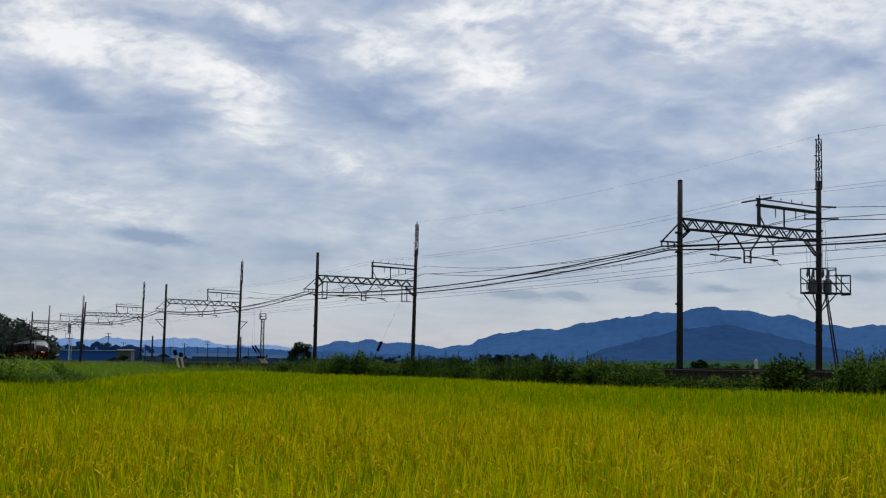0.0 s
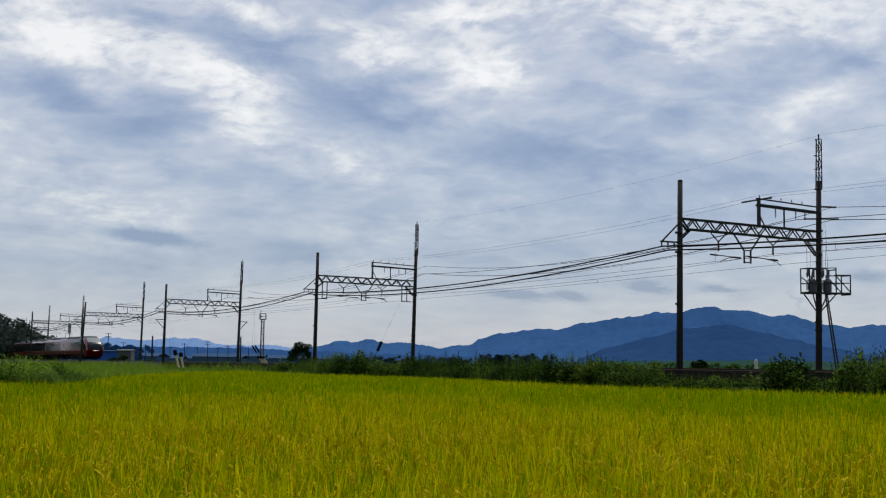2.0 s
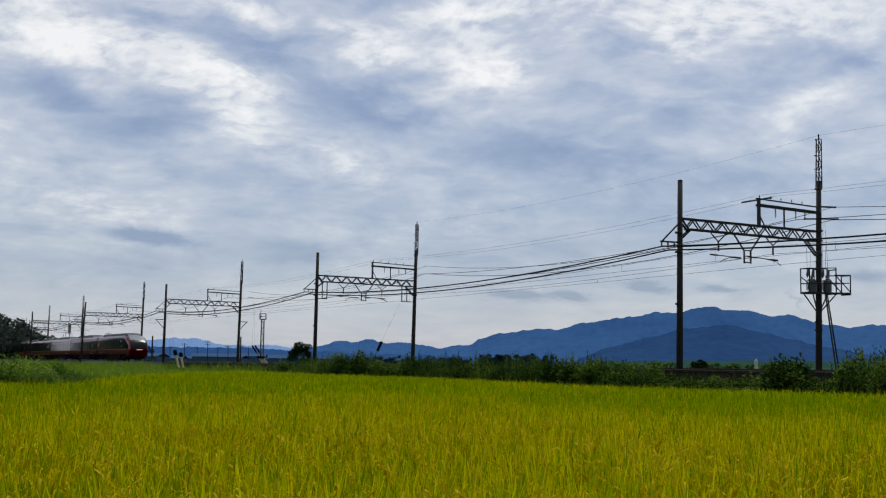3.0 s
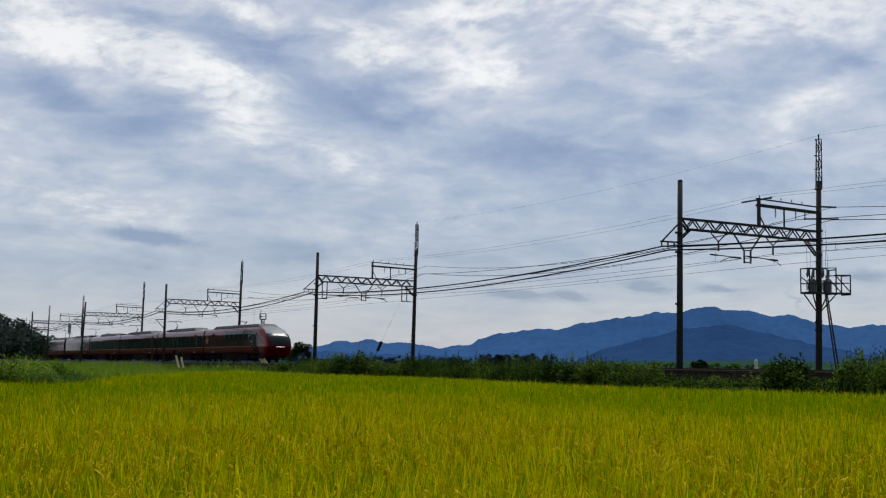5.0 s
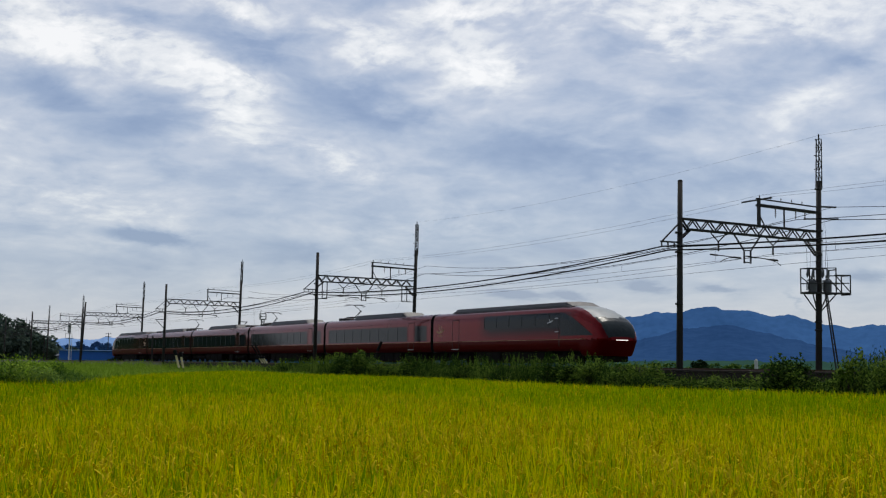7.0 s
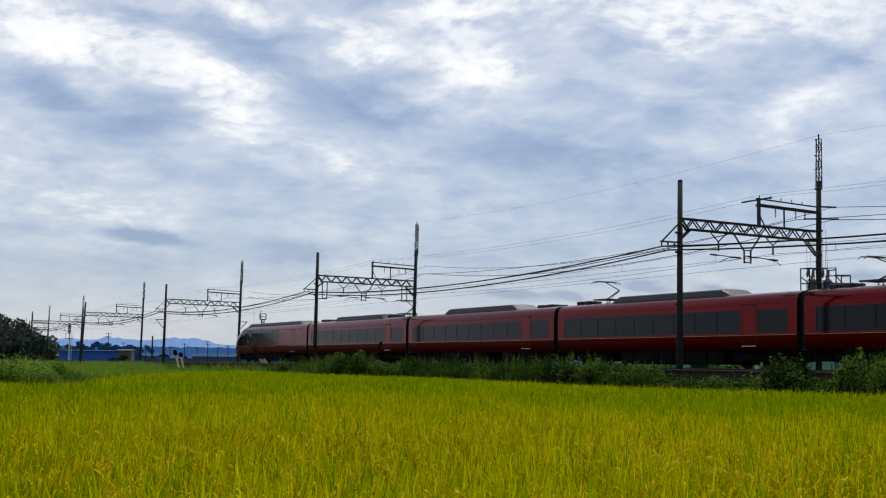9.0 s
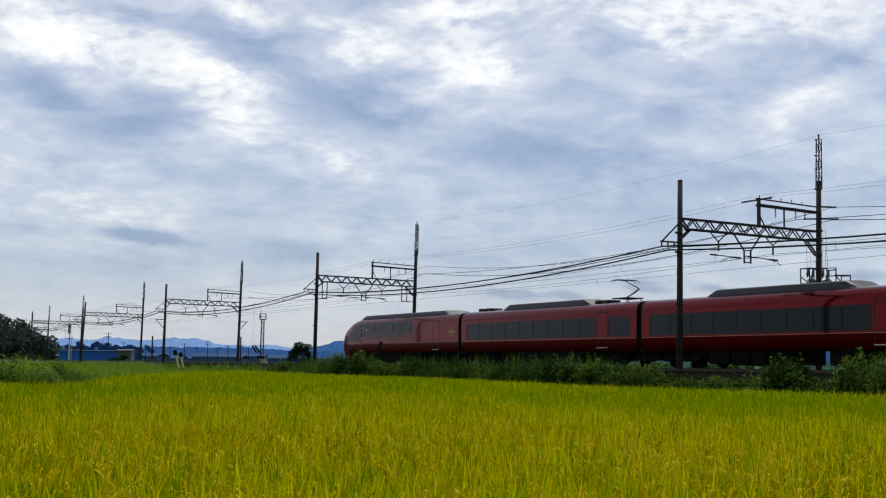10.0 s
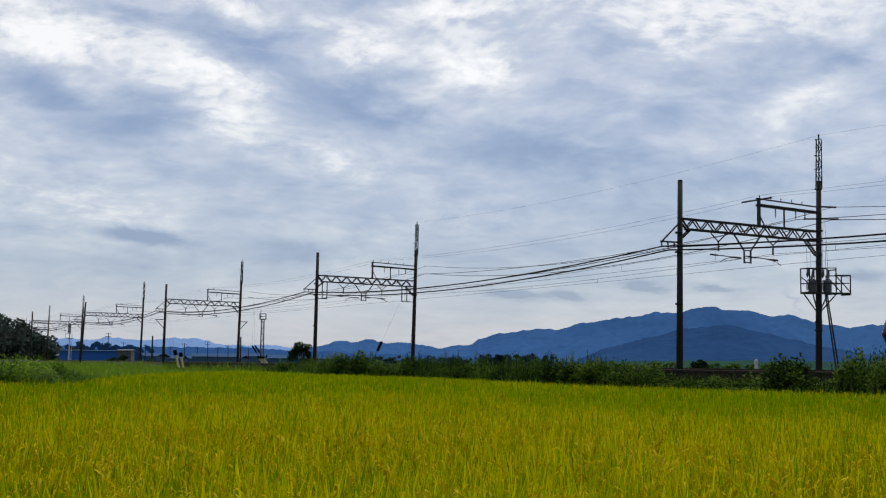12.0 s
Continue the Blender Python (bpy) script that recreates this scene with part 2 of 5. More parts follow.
# ---- sky: a sheet of broken stratocumulus that drifts over the plain ----
def cloud_material():
    m = bpy.data.materials.new("broken_cloud_sheet")
    m.use_nodes = True
    nt = m.node_tree
    nt.nodes.remove(nt.nodes["Principled BSDF"])
    tc = nt.nodes.new("ShaderNodeTexCoord")
    way = node(nt, "ShaderNodeVectorMath", {0: tc.outputs["Object"]}, operation="NORMALIZE").outputs[0]
    # puffs and rolls, flatter towards the horizon, leaning a little
    flat = node(nt, "ShaderNodeSeparateXYZ", {0: way})
    up = node(nt, "ShaderNodeMath", {0: flat.outputs[2], 1: 0.025}, operation="ADD").outputs[0]
    up = node(nt, "ShaderNodeMath", {0: up, 1: 0.0}, operation="MAXIMUM").outputs[0]
    up = node(nt, "ShaderNodeMath", {0: up, 1: 0.62}, operation="POWER").outputs[0]
    laid = node(nt, "ShaderNodeCombineXYZ", {0: flat.outputs[0], 1: flat.outputs[1], 2: up}).outputs[0]
    mp = node(nt, "ShaderNodeMapping", {"Vector": laid, "Scale": (3.6, 3.6, 7.8), "Rotation": (0, radians(-13), 0)})
    warp = node(nt, "ShaderNodeTexNoise", {"Vector": mp.outputs[0], "Scale": 1.6, "Detail": 3.0})
    shifted = node(nt, "ShaderNodeVectorMath", {0: warp.outputs["Color"], 1: (0.3, 0.3, 0.3), 2: mp.outputs[0]}, operation="MULTIPLY_ADD")
    n1 = node(nt, "ShaderNodeTexNoise", {"Vector": shifted.outputs[0], "Scale": 1.5, "Detail": 7.0, "Roughness": 0.52})
    n2 = node(nt, "ShaderNodeTexNoise", {"Vector": shifted.outputs[0], "Scale": 6.0, "Detail": 6.0, "Roughness": 0.52})
    total = node(nt, "ShaderNodeMath", {0: n1.outputs[0], 1: 0.7, 2: 0.13}, operation="MULTIPLY_ADD").outputs[0]
    total = node(nt, "ShaderNodeMath", {0: n2.outputs[0], 1: 0.5, 2: total}, operation="MULTIPLY_ADD").outputs[0]
    total = node(nt, "ShaderNodeMath", {0: total, 1: 0.25}, operation="SUBTRACT").outputs[0]
    n3 = node(nt, "ShaderNodeTexNoise", {"Vector": shifted.outputs[0], "Scale": 19.0, "Detail": 5.0, "Roughness": 0.55})
    total = node(nt, "ShaderNodeMath", {0: n3.outputs[0], 1: 0.14, 2: total}, operation="MULTIPLY_ADD").outputs[0]
    total = node(nt, "ShaderNodeMath", {0: total, 1: 0.06}, operation="SUBTRACT").outputs[0]
    # the far cloud, seen edge on, evens out
    deep = node(nt, "ShaderNodeMapRange", {0: flat.outputs[2], 1: 0.03, 2: 0.17, 3: 0.4, 4: 1.05}).outputs[0]
    total = node(nt, "ShaderNodeMath", {0: total, 1: 0.49}, operation="SUBTRACT").outputs[0]
    total = node(nt, "ShaderNodeMath", {0: total, 1: deep, 2: 0.49}, operation="MULTIPLY_ADD").outputs[0]
    # thin bright streaks and thick grey banks, their edges frayed by the noise: across, up, half length, half width, tilt, strength
    fray = node(nt, "ShaderNodeVectorMath", {0: n1.outputs["Color"], 1: (0.05, 0.0, 0.036), 2: way}, operation="MULTIPLY_ADD").outputs[0]
    fray = node(nt, "ShaderNodeVectorMath", {0: n2.outputs["Color"], 1: (0.036, 0.0, 0.022), 2: fray}, operation="MULTIPLY_ADD").outputs[0]
    fray = node(nt, "ShaderNodeVectorMath", {0: fray, 1: (0.043, 0.0, 0.029)}, operation="SUBTRACT").outputs[0]
    ragged = node(nt, "ShaderNodeVectorMath", {0: n3.outputs["Color"], 1: (0.022, 0.0, 0.006), 2: way}, operation="MULTIPLY_ADD").outputs[0]
    ragged = node(nt, "ShaderNodeVectorMath", {0: ragged, 1: (0.011, 0.0, 0.003)}, operation="SUBTRACT").outputs[0]
    torn = node(nt, "ShaderNodeMapRange", {0: n3.outputs[0], 1: 0.3, 2: 0.7, 3: 0.6, 4: 1.4}).outputs[0]
    for bands, at, broken in ((BRIGHT_STREAKS, fray, True), (GREY_BANKS, fray, False), (LOW_SCUD, ragged, False)):
        cover = None
        for cx, cz, rx, rz, tilt, amp in bands:
            c, k = math.cos(radians(tilt)), math.sin(radians(tilt))
            d = node(nt, "ShaderNodeVectorMath", {0: at, 1: (cx, 0, cz)}, operation="SUBTRACT").outputs[0]
            a = node(nt, "ShaderNodeVectorMath", {0: d, 1: (c / rx, 0, k / rx)}, operation="DOT_PRODUCT").outputs["Value"]
            b = node(nt, "ShaderNodeVectorMath", {0: d, 1: (-k / rz, 0, c / rz)}, operation="DOT_PRODUCT").outputs["Value"]
            a2 = node(nt, "ShaderNodeMath", {0: a, 1: a}, operation="MULTIPLY").outputs[0]
            r2 = node(nt, "ShaderNodeMath", {0: b, 1: b, 2: a2}, operation="MULTIPLY_ADD").outputs[0]
            g = node(nt, "ShaderNodeMath", {0: 0.3679, 1: r2}, operation="POWER").outputs[0]
            cover = node(nt, "ShaderNodeMath", {0: g, 1: amp * 1.45, 2: cover if cover else 0.0}, operation="MULTIPLY_ADD").outputs[0]
        total = node(nt, "ShaderNodeMath", {0: cover, 1: torn if broken else 1.0, 2: total}, operation="MULTIPLY_ADD").outputs[0]
    col = ramp(nt, total, [(0.08, (0.21, 0.28, 0.45)), (0.24, (0.28, 0.35, 0.51)), (0.4, (0.4, 0.46, 0.59)), (0.58, (0.58, 0.61, 0.69)), (0.74, (0.84, 0.84, 0.84)), (1.0, (1.06, 1.03, 0.99))])
    # the cloud is lit from the sun's side, and duller away from it
    side = node(nt, "ShaderNodeMapRange", {0: flat.outputs[1], 1: -0.5, 2: 0.6, 3: 0.32 * CLOUD_LIGHT, 4: CLOUD_LIGHT})
    em = node(nt, "ShaderNodeEmission", {"Color": col, "Strength": side.outputs[0]})
    tr = node(nt, "ShaderNodeBsdfTransparent", {})
    mx = node(nt, "ShaderNodeMixShader", {0: 0.64, 1: tr.outputs[0], 2: em.outputs[0]})
    nt.links.new(mx.outputs[0], nt.nodes["Material Output"].inputs[0])
    m.cycles.emission_sampling = "NONE"
    return m


CLOUD_LIGHT = 1.14
BRIGHT_STREAKS = [
    (0.0, 0.280, 0.600, 0.0450, 0, 0.06),
    (-0.285, 0.242, 0.053, 0.0156, -5, 0.34),
    (-0.173, 0.227, 0.048, 0.0137, -10, 0.30),
    (-0.161, 0.197, 0.035, 0.0192, -29, 0.22),
    (-0.083, 0.163, 0.042, 0.0156, -15, 0.16),
    (-0.047, 0.256, 0.028, 0.0110, -16, 0.26),
    (0.041, 0.234, 0.030, 0.0156, -16, 0.30),
    (0.023, 0.280, 0.032, 0.0073, -3, 0.26),
    (-0.309, 0.270, 0.023, 0.0092, -2, 0.20),
    (0.215, 0.272, 0.089, 0.0183, -5, 0.24),
    (0.180, 0.252, 0.036, 0.0128, -10, 0.16),
    (-0.148, 0.275, 0.023, 0.0064, -9, 0.20),
    (-0.259, 0.112, 0.071, 0.0275, -1, 0.12),
    (0.293, 0.205, 0.033, 0.0101, 7, 0.10),
    (-0.002, 0.116, 0.075, 0.0137, 3, 0.08),
]
GREY_BANKS = [
    (0.0, 0.095, 0.800, 0.0550, 0, -0.07),
    (-0.157, 0.255, 0.043, 0.0156, -11, -0.20),
    (-0.065, 0.212, 0.057, 0.0211, -18, -0.30),
    (0.088, 0.169, 0.068, 0.0183, -9, -0.26),
    (-0.298, 0.204, 0.040, 0.0119, -6, -0.20),
    (-0.235, 0.178, 0.053, 0.0156, -1, -0.16),
    (-0.238, 0.262, 0.028, 0.0101, -7, -0.16),
    (0.310, 0.227, 0.019, 0.0064, 10, -0.18),
    (0.133, 0.206, 0.040, 0.0137, -9, -0.10),
    (0.245, 0.156, 0.051, 0.0229, 13, -0.10),
    (-0.113, 0.084, 0.035, 0.0128, -2, -0.16),
    (-0.243, 0.075, 0.086, 0.0092, 2, -0.08),
]
LOW_SCUD = [
    (-0.232, 0.098, 0.0305, 0.0051, -5, -0.52),
    (0.062, 0.057, 0.0217, 0.0031, -3, -0.40),
    (0.103, 0.056, 0.0130, 0.0031, -7, -0.38),
    (0.164, 0.063, 0.0159, 0.0035, -8, -0.38),
    (0.219, 0.062, 0.0145, 0.0027, -5, -0.32),
    (0.327, 0.071, 0.0116, 0.0039, -1, -0.26),
    (0.276, 0.053, 0.0087, 0.0023, -59, -0.10),
]


def cloud_sheet():
    rings = [0.0, 300, 600, 1000, 1500, 2000, 2600, 3000, 3400, 3800, 4100, 4400, 4600, 4750, 4850]
    verts, faces, seg = [], [], 64
    for r in rings:
        z = 300.0 if r <= 2600 else 300 * (1 - ((r - 2600) / 2200) ** 2) - 4
        verts += [(r * math.cos(2 * math.pi * k / seg), r * math.sin(2 * math.pi * k / seg), z) for k in range(seg)]
    for i in range(len(rings) - 1):
        for k in range(seg):
            a, b = i * seg + k, i * seg + (k + 1) % seg
            faces.append((a, b, b + seg, a + seg))
    ob = mesh_of("sky_backdrop", verts, faces, cloud_material(), smooth=True)
    return tagged(ob, "broken grey and white cloud sheet with blue gaps", "sky", kind="structure")


sky_sheet = cloud_sheet()


# ---- ground, railway bank, mountains ----
def ground():
    rings = [0, 20, 60, 150, 400, 1000, 2500, 4780]
    verts, faces, seg = [(0, 0, FIELD_Z)], [], 48
    for r in rings[1:]:
        verts += [(r * math.cos(2 * math.pi * k / seg), r * math.sin(2 * math.pi * k / seg), FIELD_Z) for k in range(seg)]
    for k in range(seg):
        faces.append((0, 1 + k, 1 + (k + 1) % seg))
    for i in range(len(rings) - 2):
        for k in range(seg):
            a, b = 1 + i * seg + k, 1 + i * seg + (k + 1) % seg
            faces.append((a, a + seg, b + seg, b))
    return tagged(mesh_of("ground", verts, faces, "soil"), "flat farmland reaching to the foot of the hills", "ground", kind="structure")


def railway_bank():
    prof = [(33.2, FIELD_Z - 0.1), (34.6, -0.62), (35.2, -0.5), (36.0, -0.5), (36.6, BED_Z), (43.4, BED_Z), (44.2, -0.5), (45.4, -0.55), (47.4, FIELD_Z - 0.1)]
    ys = list(range(-80, 1000, 4))
    verts, faces = [], []
    for y in ys:
        for i, (x, z) in enumerate(prof):
            w = 0.08 if 0 < i < len(prof) - 1 else 0.0
            verts.append((x + bend(y) + w * (noise.noise((x, y * 0.31, 0)) + noise.noise((x * 3, y, 7))), y, z + w * 0.6 * noise.noise((x * 2, y * 0.7, 3))))
    n = len(prof)
    for j in range(len(ys) - 1):
        for i in range(n - 1):
            a = j * n + i
            faces.append((a, a + n, a + n + 1, a + 1))
    ob = mesh_of("railway_embankment", verts, faces, "ballast")
    ob.data.materials.append(M["bank"])
    for p in ob.data.polygons:
        x = sum(ob.data.vertices[v].co.x for v in p.vertices) / 4
        p.material_index = 1 if x < 36.1 or x > 44.3 else 0
    ob.matrix_basis = TRACK
    return tagged(ob, "low railway embankment with grey-brown ballast and weedy sides", "embankment", kind="structure")


def rails_and_sleepers():
    prof = [(-0.07, -0.17), (0.07, -0.17), (0.065, -0.155), (0.012, -0.14), (0.012, -0.04), (0.036, -0.03), (0.036, 0.0), (-0.036, 0.0), (-0.036, -0.03), (-0.012, -0.04), (-0.012, -0.14), (-0.065, -0.155)]
    n = len(prof)
    for c in (NEAR_TRACK, FAR_TRACK):
        for side in (-1, 1):
            x0 = c + side * (GAUGE / 2 + 0.036)
            ys = [-80, 60, 200] + list(range(215, 1000, 15))
            verts = [(x0 + bend(y) + x, y, z) for y in ys for x, z in prof]
            faces = [(k * n + i, k * n + (i + 1) % n, k * n + n + (i + 1) % n, k * n + n + i) for k in range(len(ys) - 1) for i in range(n)]
            ob = mesh_of("rail", verts, faces, "rail")
            ob.matrix_basis = TRACK
            tagged(ob, "rusty steel running rail on concrete sleepers", "rail", "running rails", "structure")
    for c in (NEAR_TRACK, FAR_TRACK):
        co, tri = [], []
        for k in range(1550):
            y = -78 + k * 0.66
            q = [(c + bend(y) + sx * 1.05, y + sy * (0.13 if sz < 0 else 0.1), BED_Z - 0.02 + (0.24 if sz > 0 else 0.0)) for sz in (-1, 1) for sy in (-1, 1) for sx in (-1, 1)]
            b = len(co)
            co += q
            for f in ((4, 5, 7), (4, 7, 6), (0, 1, 5), (0, 5, 4), (2, 6, 7), (2, 7, 3), (0, 4, 6), (0, 6, 2), (1, 3, 7), (1, 7, 5)):
                tri.append([b + i for i in f])
        ob = new("sleepers", fast_mesh("sleepers", co, tri, ["sleeper"]))
        ob.matrix_basis = TRACK
        tagged(ob, "row of concrete sleepers half sunk in ballast", "sleepers", kind="stuff")


def cable_trough():
    """The low concrete edging along the bank, in lidded lengths."""
    root = thing("cable_trough", TRACK, "dark weathered concrete cable trough along the track edge", "cable trough", kind="structure")
    base = bmesh.new()
    box(base, 34.5, 20, -0.95, 35.05, 130, -0.16)
    part("trough_body", base, "trough", root)
    lid = None
    for k in range(110):
        y = 20 + k * 1.0
        if lid is None:
            bm = bmesh.new()
            box(bm, -0.33, 0.01, 0, 0.33, 0.985, 0.09, 0.015)
            lid = part("trough_lid", bm, "trough", root)
            ob = lid
        else:
            ob = lid.copy()
            scene.collection.objects.link(ob)
        ob.location = (34.78 + 0.012 * math.sin(k * 2.3), y, -0.156 + 0.008 * math.sin(k * 1.7))
    return root


def ridge(name, dist, points, mat, depth, label, seed):
    """A wooded mountain range: crest heights by bearing, falling towards us with spurs and gullies."""
    xs = [p[0] for p in points]
    n, rows = 420, 16
    verts, faces = [], []
    for i in range(n + 1):
        b = xs[0] + (xs[-1] - xs[0]) * i / n
        k = max(j for j in range(len(points) - 1) if points[j][0] <= b or j == 0)
        t = (b - points[k][0]) / (points[k + 1][0] - points[k][0])
        t = t * t * (3 - 2 * t) * 0.5 + t * 0.5
        top = points[k][1] * (1 - t) + points[k + 1][1] * t
        top += dist * (0.0014 * noise.noise((b * 60, seed, 0)) + 0.0009 * noise.noise((b * 190, seed, 5)) + 0.0005 * noise.noise((b * 600, seed, 9)))
        for j in range(rows + 1):
            f = j / rows
            gully = noise.noise((b * 26, f * 2.2 + seed, 2)) * 0.16 + noise.noise((b * 70, f * 5 + seed, 9)) * 0.06
            h = (1 - f) ** (1.15) * (1 + gully * math.sin(math.pi * f))
            r = dist - depth * f + depth * 0.25 * gully * f
            verts.append((r * math.sin(b), r * math.cos(b), FIELD_Z - 1 + max(0, top - FIELD_Z) * h))
    for i in range(n):
        for j in range(rows):
            a = i * (rows + 1) + j
            faces.append((a, a + 1, a + rows + 2, a + rows + 1))
    ob = mesh_of(name, verts, faces, mat, smooth=True)
    return tagged(ob, label, "mountain range", kind="structure")


# Far-off surfaces: haze is painted into the base colour, which also glows faintly.
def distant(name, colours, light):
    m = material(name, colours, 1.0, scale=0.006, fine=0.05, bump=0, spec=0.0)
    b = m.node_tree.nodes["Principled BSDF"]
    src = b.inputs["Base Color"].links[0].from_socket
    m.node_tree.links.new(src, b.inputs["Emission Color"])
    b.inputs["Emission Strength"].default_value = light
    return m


# these blues stand in for haze, paler the farther the range
M["far_blue"] = distant("haze_tinted_far_woods", [(0.029, 0.082, 0.19), (0.038, 0.1, 0.23), (0.046, 0.118, 0.26)], 0.2)
M["mid_blue"] = distant("haze_tinted_slopes", [(0.016, 0.046, 0.115), (0.022, 0.058, 0.14), (0.028, 0.07, 0.16)], 0.2)
M["pale_blue"] = distant("haze_paled_far_hills", [(0.15, 0.25, 0.44), (0.18, 0.29, 0.49)], 0.25)
ground()
railway_bank()
rails_and_sleepers()
cable_trough()
MAIN_CREST = [(-0.0372, 7.2), (-0.0009, 43.2), (0.0219, 54.6), (0.031, 70.0), (0.0492, 85.7), (0.0788, 98.7), (0.0947, 96.2), (0.1106, 113.2), (0.1443, 129.0), (0.1734, 144.4), (0.1889, 141.6), (0.1999, 153.6), (0.2162, 159.7), (0.2262, 150.9), (0.2414, 149.5), (0.2628, 134.9), (0.2747, 139.4), (0.2882, 124.9), (0.3028, 112.0), (0.3173, 106.3), (0.3318, 113.5), (0.3661, 103.7), (0.4167, 78.9), (0.6, 20.0)]
FRONT_CREST = [(0.0993, 6.0), (0.1353, 45.0), (0.1666, 69.3), (0.1932, 89.4), (0.2283, 99.0), (0.2498, 83.8), (0.2753, 67.6), (0.3088, 45.5), (0.3575, 19.3), (0.45, 5.0)]
LEFT_CREST = [(-0.1412, 3.3), (-0.11, 40.5), (-0.0943, 52.7), (-0.0807, 68.1), (-0.0694, 63.7), (-0.0603, 69.0), (-0.0443, 60.0), (-0.0283, 64.0), (-0.0123, 54.8), (-0.0009, 45.5), (0.0266, 10.6)]
PALE_CREST = [(-0.42, 20.0), (-0.3183, 40.0), (-0.3063, 65.1), (-0.2769, 65.4), (-0.2643, 73.3), (-0.2471, 67.4), (-0.2298, 65.0), (-0.2125, 75.0), (-0.1993, 74.0), (-0.1861, 62.3), (-0.1683, 54.4), (-0.1326, 54.6), (-0.119, 44.5), (-0.0827, 6.6)]
ridge("mountain_range", 3300, MAIN_CREST, "far_blue", 300, "long wooded mountain range tinted blue for haze", 1)
ridge("mountain_range", 2900, FRONT_CREST, "mid_blue", 500, "wooded foothill before the range, tinted a darker haze blue", 4)
ridge("mountain_range", 3600, LEFT_CREST, "far_blue", 250, "low hills on the horizon, tinted blue for haze", 7)
ridge("mountain_range", 4000, PALE_CREST, "pale_blue", 200, "distant hills on the horizon, painted pale for haze", 11)


# ---- railway portals: two masts, a lattice beam, the rack for the feeders ----
HALF = (R_MAST - L_MAST) / 2
MID = (R_MAST + L_MAST) / 2


def insulator(bm, x, y, z, down=True, n=3, r=0.055):
    """A short string of discs."""
    for k in range(n):
        zz = z - k * 0.1 if down else z + k * 0.1
        rod(bm, (x, y, zz), (x, y, zz + 0.05), r, r * 0.45, 7)
    rod(bm, (x, y, z), (x, y, z - n * 0.1 if down else z + n * 0.1), 0.014, seg=5)


def portal(station, lean=0.0, platform=False, boxes=False, crown=11.7, top=8.66, wide=1.0, brackets=False):
    root = thing("catenary_portal", on_line(MID, STATION0 + SPAN * station), "dark railway portal with lattice beam and transformer platform" if platform else "tall dark railway portal with a lattice beam over two tracks", "catenary portal", "portals along the railway")
    bm = bmesh.new()
    sway = math.tan(radians(lean)) * 9
    rod(bm, (-HALF - sway * 0.12, 0, -1.3), (-HALF + 0.1 + sway, 0, top), 0.165, 0.115, 12)
    for z in (2.9, 5.3, 6.2):
        rod(bm, (-HALF, 0, z), (-HALF, 0, z + 0.08), 0.185, seg=10)
    rod(bm, (-HALF + 0.1 + sway, 0, top), (-HALF + 0.1 + sway, 0, top + 0.05), 0.13, 0.06, 10)
    part("mast", bm, "mast", root, "tapered concrete mast", True)
    bm = bmesh.new()
    rod(bm, (HALF - 0.08, 0, -1.3), (HALF + 0.14, 0, 9.35), 0.17, 0.13, 12)
    for z in (1.9, 2.3, 5.6, 8.9):
        rod(bm, (HALF + 0.02 * z - 0.07, 0, z), (HALF + 0.02 * z - 0.07, 0, z + 0.07), 0.19, seg=10)
    part("mast", bm, "mast", root, "tapered concrete mast", True)
    # lattice crown on the far mast, carrying the earth wire
    bm = bmesh.new()
    w, x0 = 0.1, HALF + 0.15
    hi = crown - 0.25
    for sx, sy in ((-1, -1), (-1, 1), (1, -1), (1, 1)):
        bar(bm, (x0 + sx * w, sy * w, 9.0), (x0 + 0.04 + sx * w * 0.85, sy * w * 0.85, hi), 0.045)
    n = 5
    for k in range(n):
        za, zb = 9.35 + (hi - 9.35) * k / n, 9.35 + (hi - 9.35) * (k + 1) / n
        s = 1 if k % 2 else -1
        for sy in (-1, 1):
            bar(bm, (x0 - s * w, sy * w, za), (x0 + s * w, sy * w, zb), 0.03)
            bar(bm, (x0 - w, sy * w, zb), (x0 + w, sy * w, zb), 0.03)
    rod(bm, (x0 + 0.03, 0, hi - 0.05), (x0 + 0.03, 0, crown), 0.035)
    for z in (9.9, 10.6):
        bar(bm, (x0 - 0.3, 0, z), (x0, 0, z), 0.03)
    part("lattice_crown", bm, "steel", root)
    # beam
    bm = bmesh.new()
    zt, zb, d = 6.9, 6.42, 0.1
    xa, xb = -HALF + 0.1, HALF - 0.08
    for sy in (-1, 1):
        bar(bm, (xa, sy * d, zt), (xb, sy * d, zt - 0.1), 0.085)
        bar(bm, (xa + 0.35, sy * d, zb), (xb - 0.1, sy * d, zb - 0.1), 0.085)
        bar(bm, (xa, sy * d, zt - 0.03), (xa + 0.4, sy * d, zb), 0.07)
        n = 18
        for k in range(n):
            u0, u1 = k / n, (k + 1) / n
            p0 = (xa + 0.3 + (xb - xa - 0.5) * u0, sy * d, (zb if k % 2 == 0 else zt) - 0.1 * u0)
            p1 = (xa + 0.3 + (xb - xa - 0.5) * u1, sy * d, (zt if k % 2 == 0 else zb) - 0.1 * u1)
            bar(bm, p0, p1, 0.05)
        bar(bm, (xb - 0.02, sy * d * 0.8, 5.6), (xb - 0.75, sy * d, 6.35), 0.07)
        bar(bm, (xa, sy * d * 0.8, 5.95), (xa + 0.55, sy * d, 6.42), 0.07)
        for zz in (zt - 0.08, zb - 0.08):
            bar(bm, (xb - 0.15, sy * 0.2, zz), (xb + 0.2, sy * 0.2, zz), 0.08)
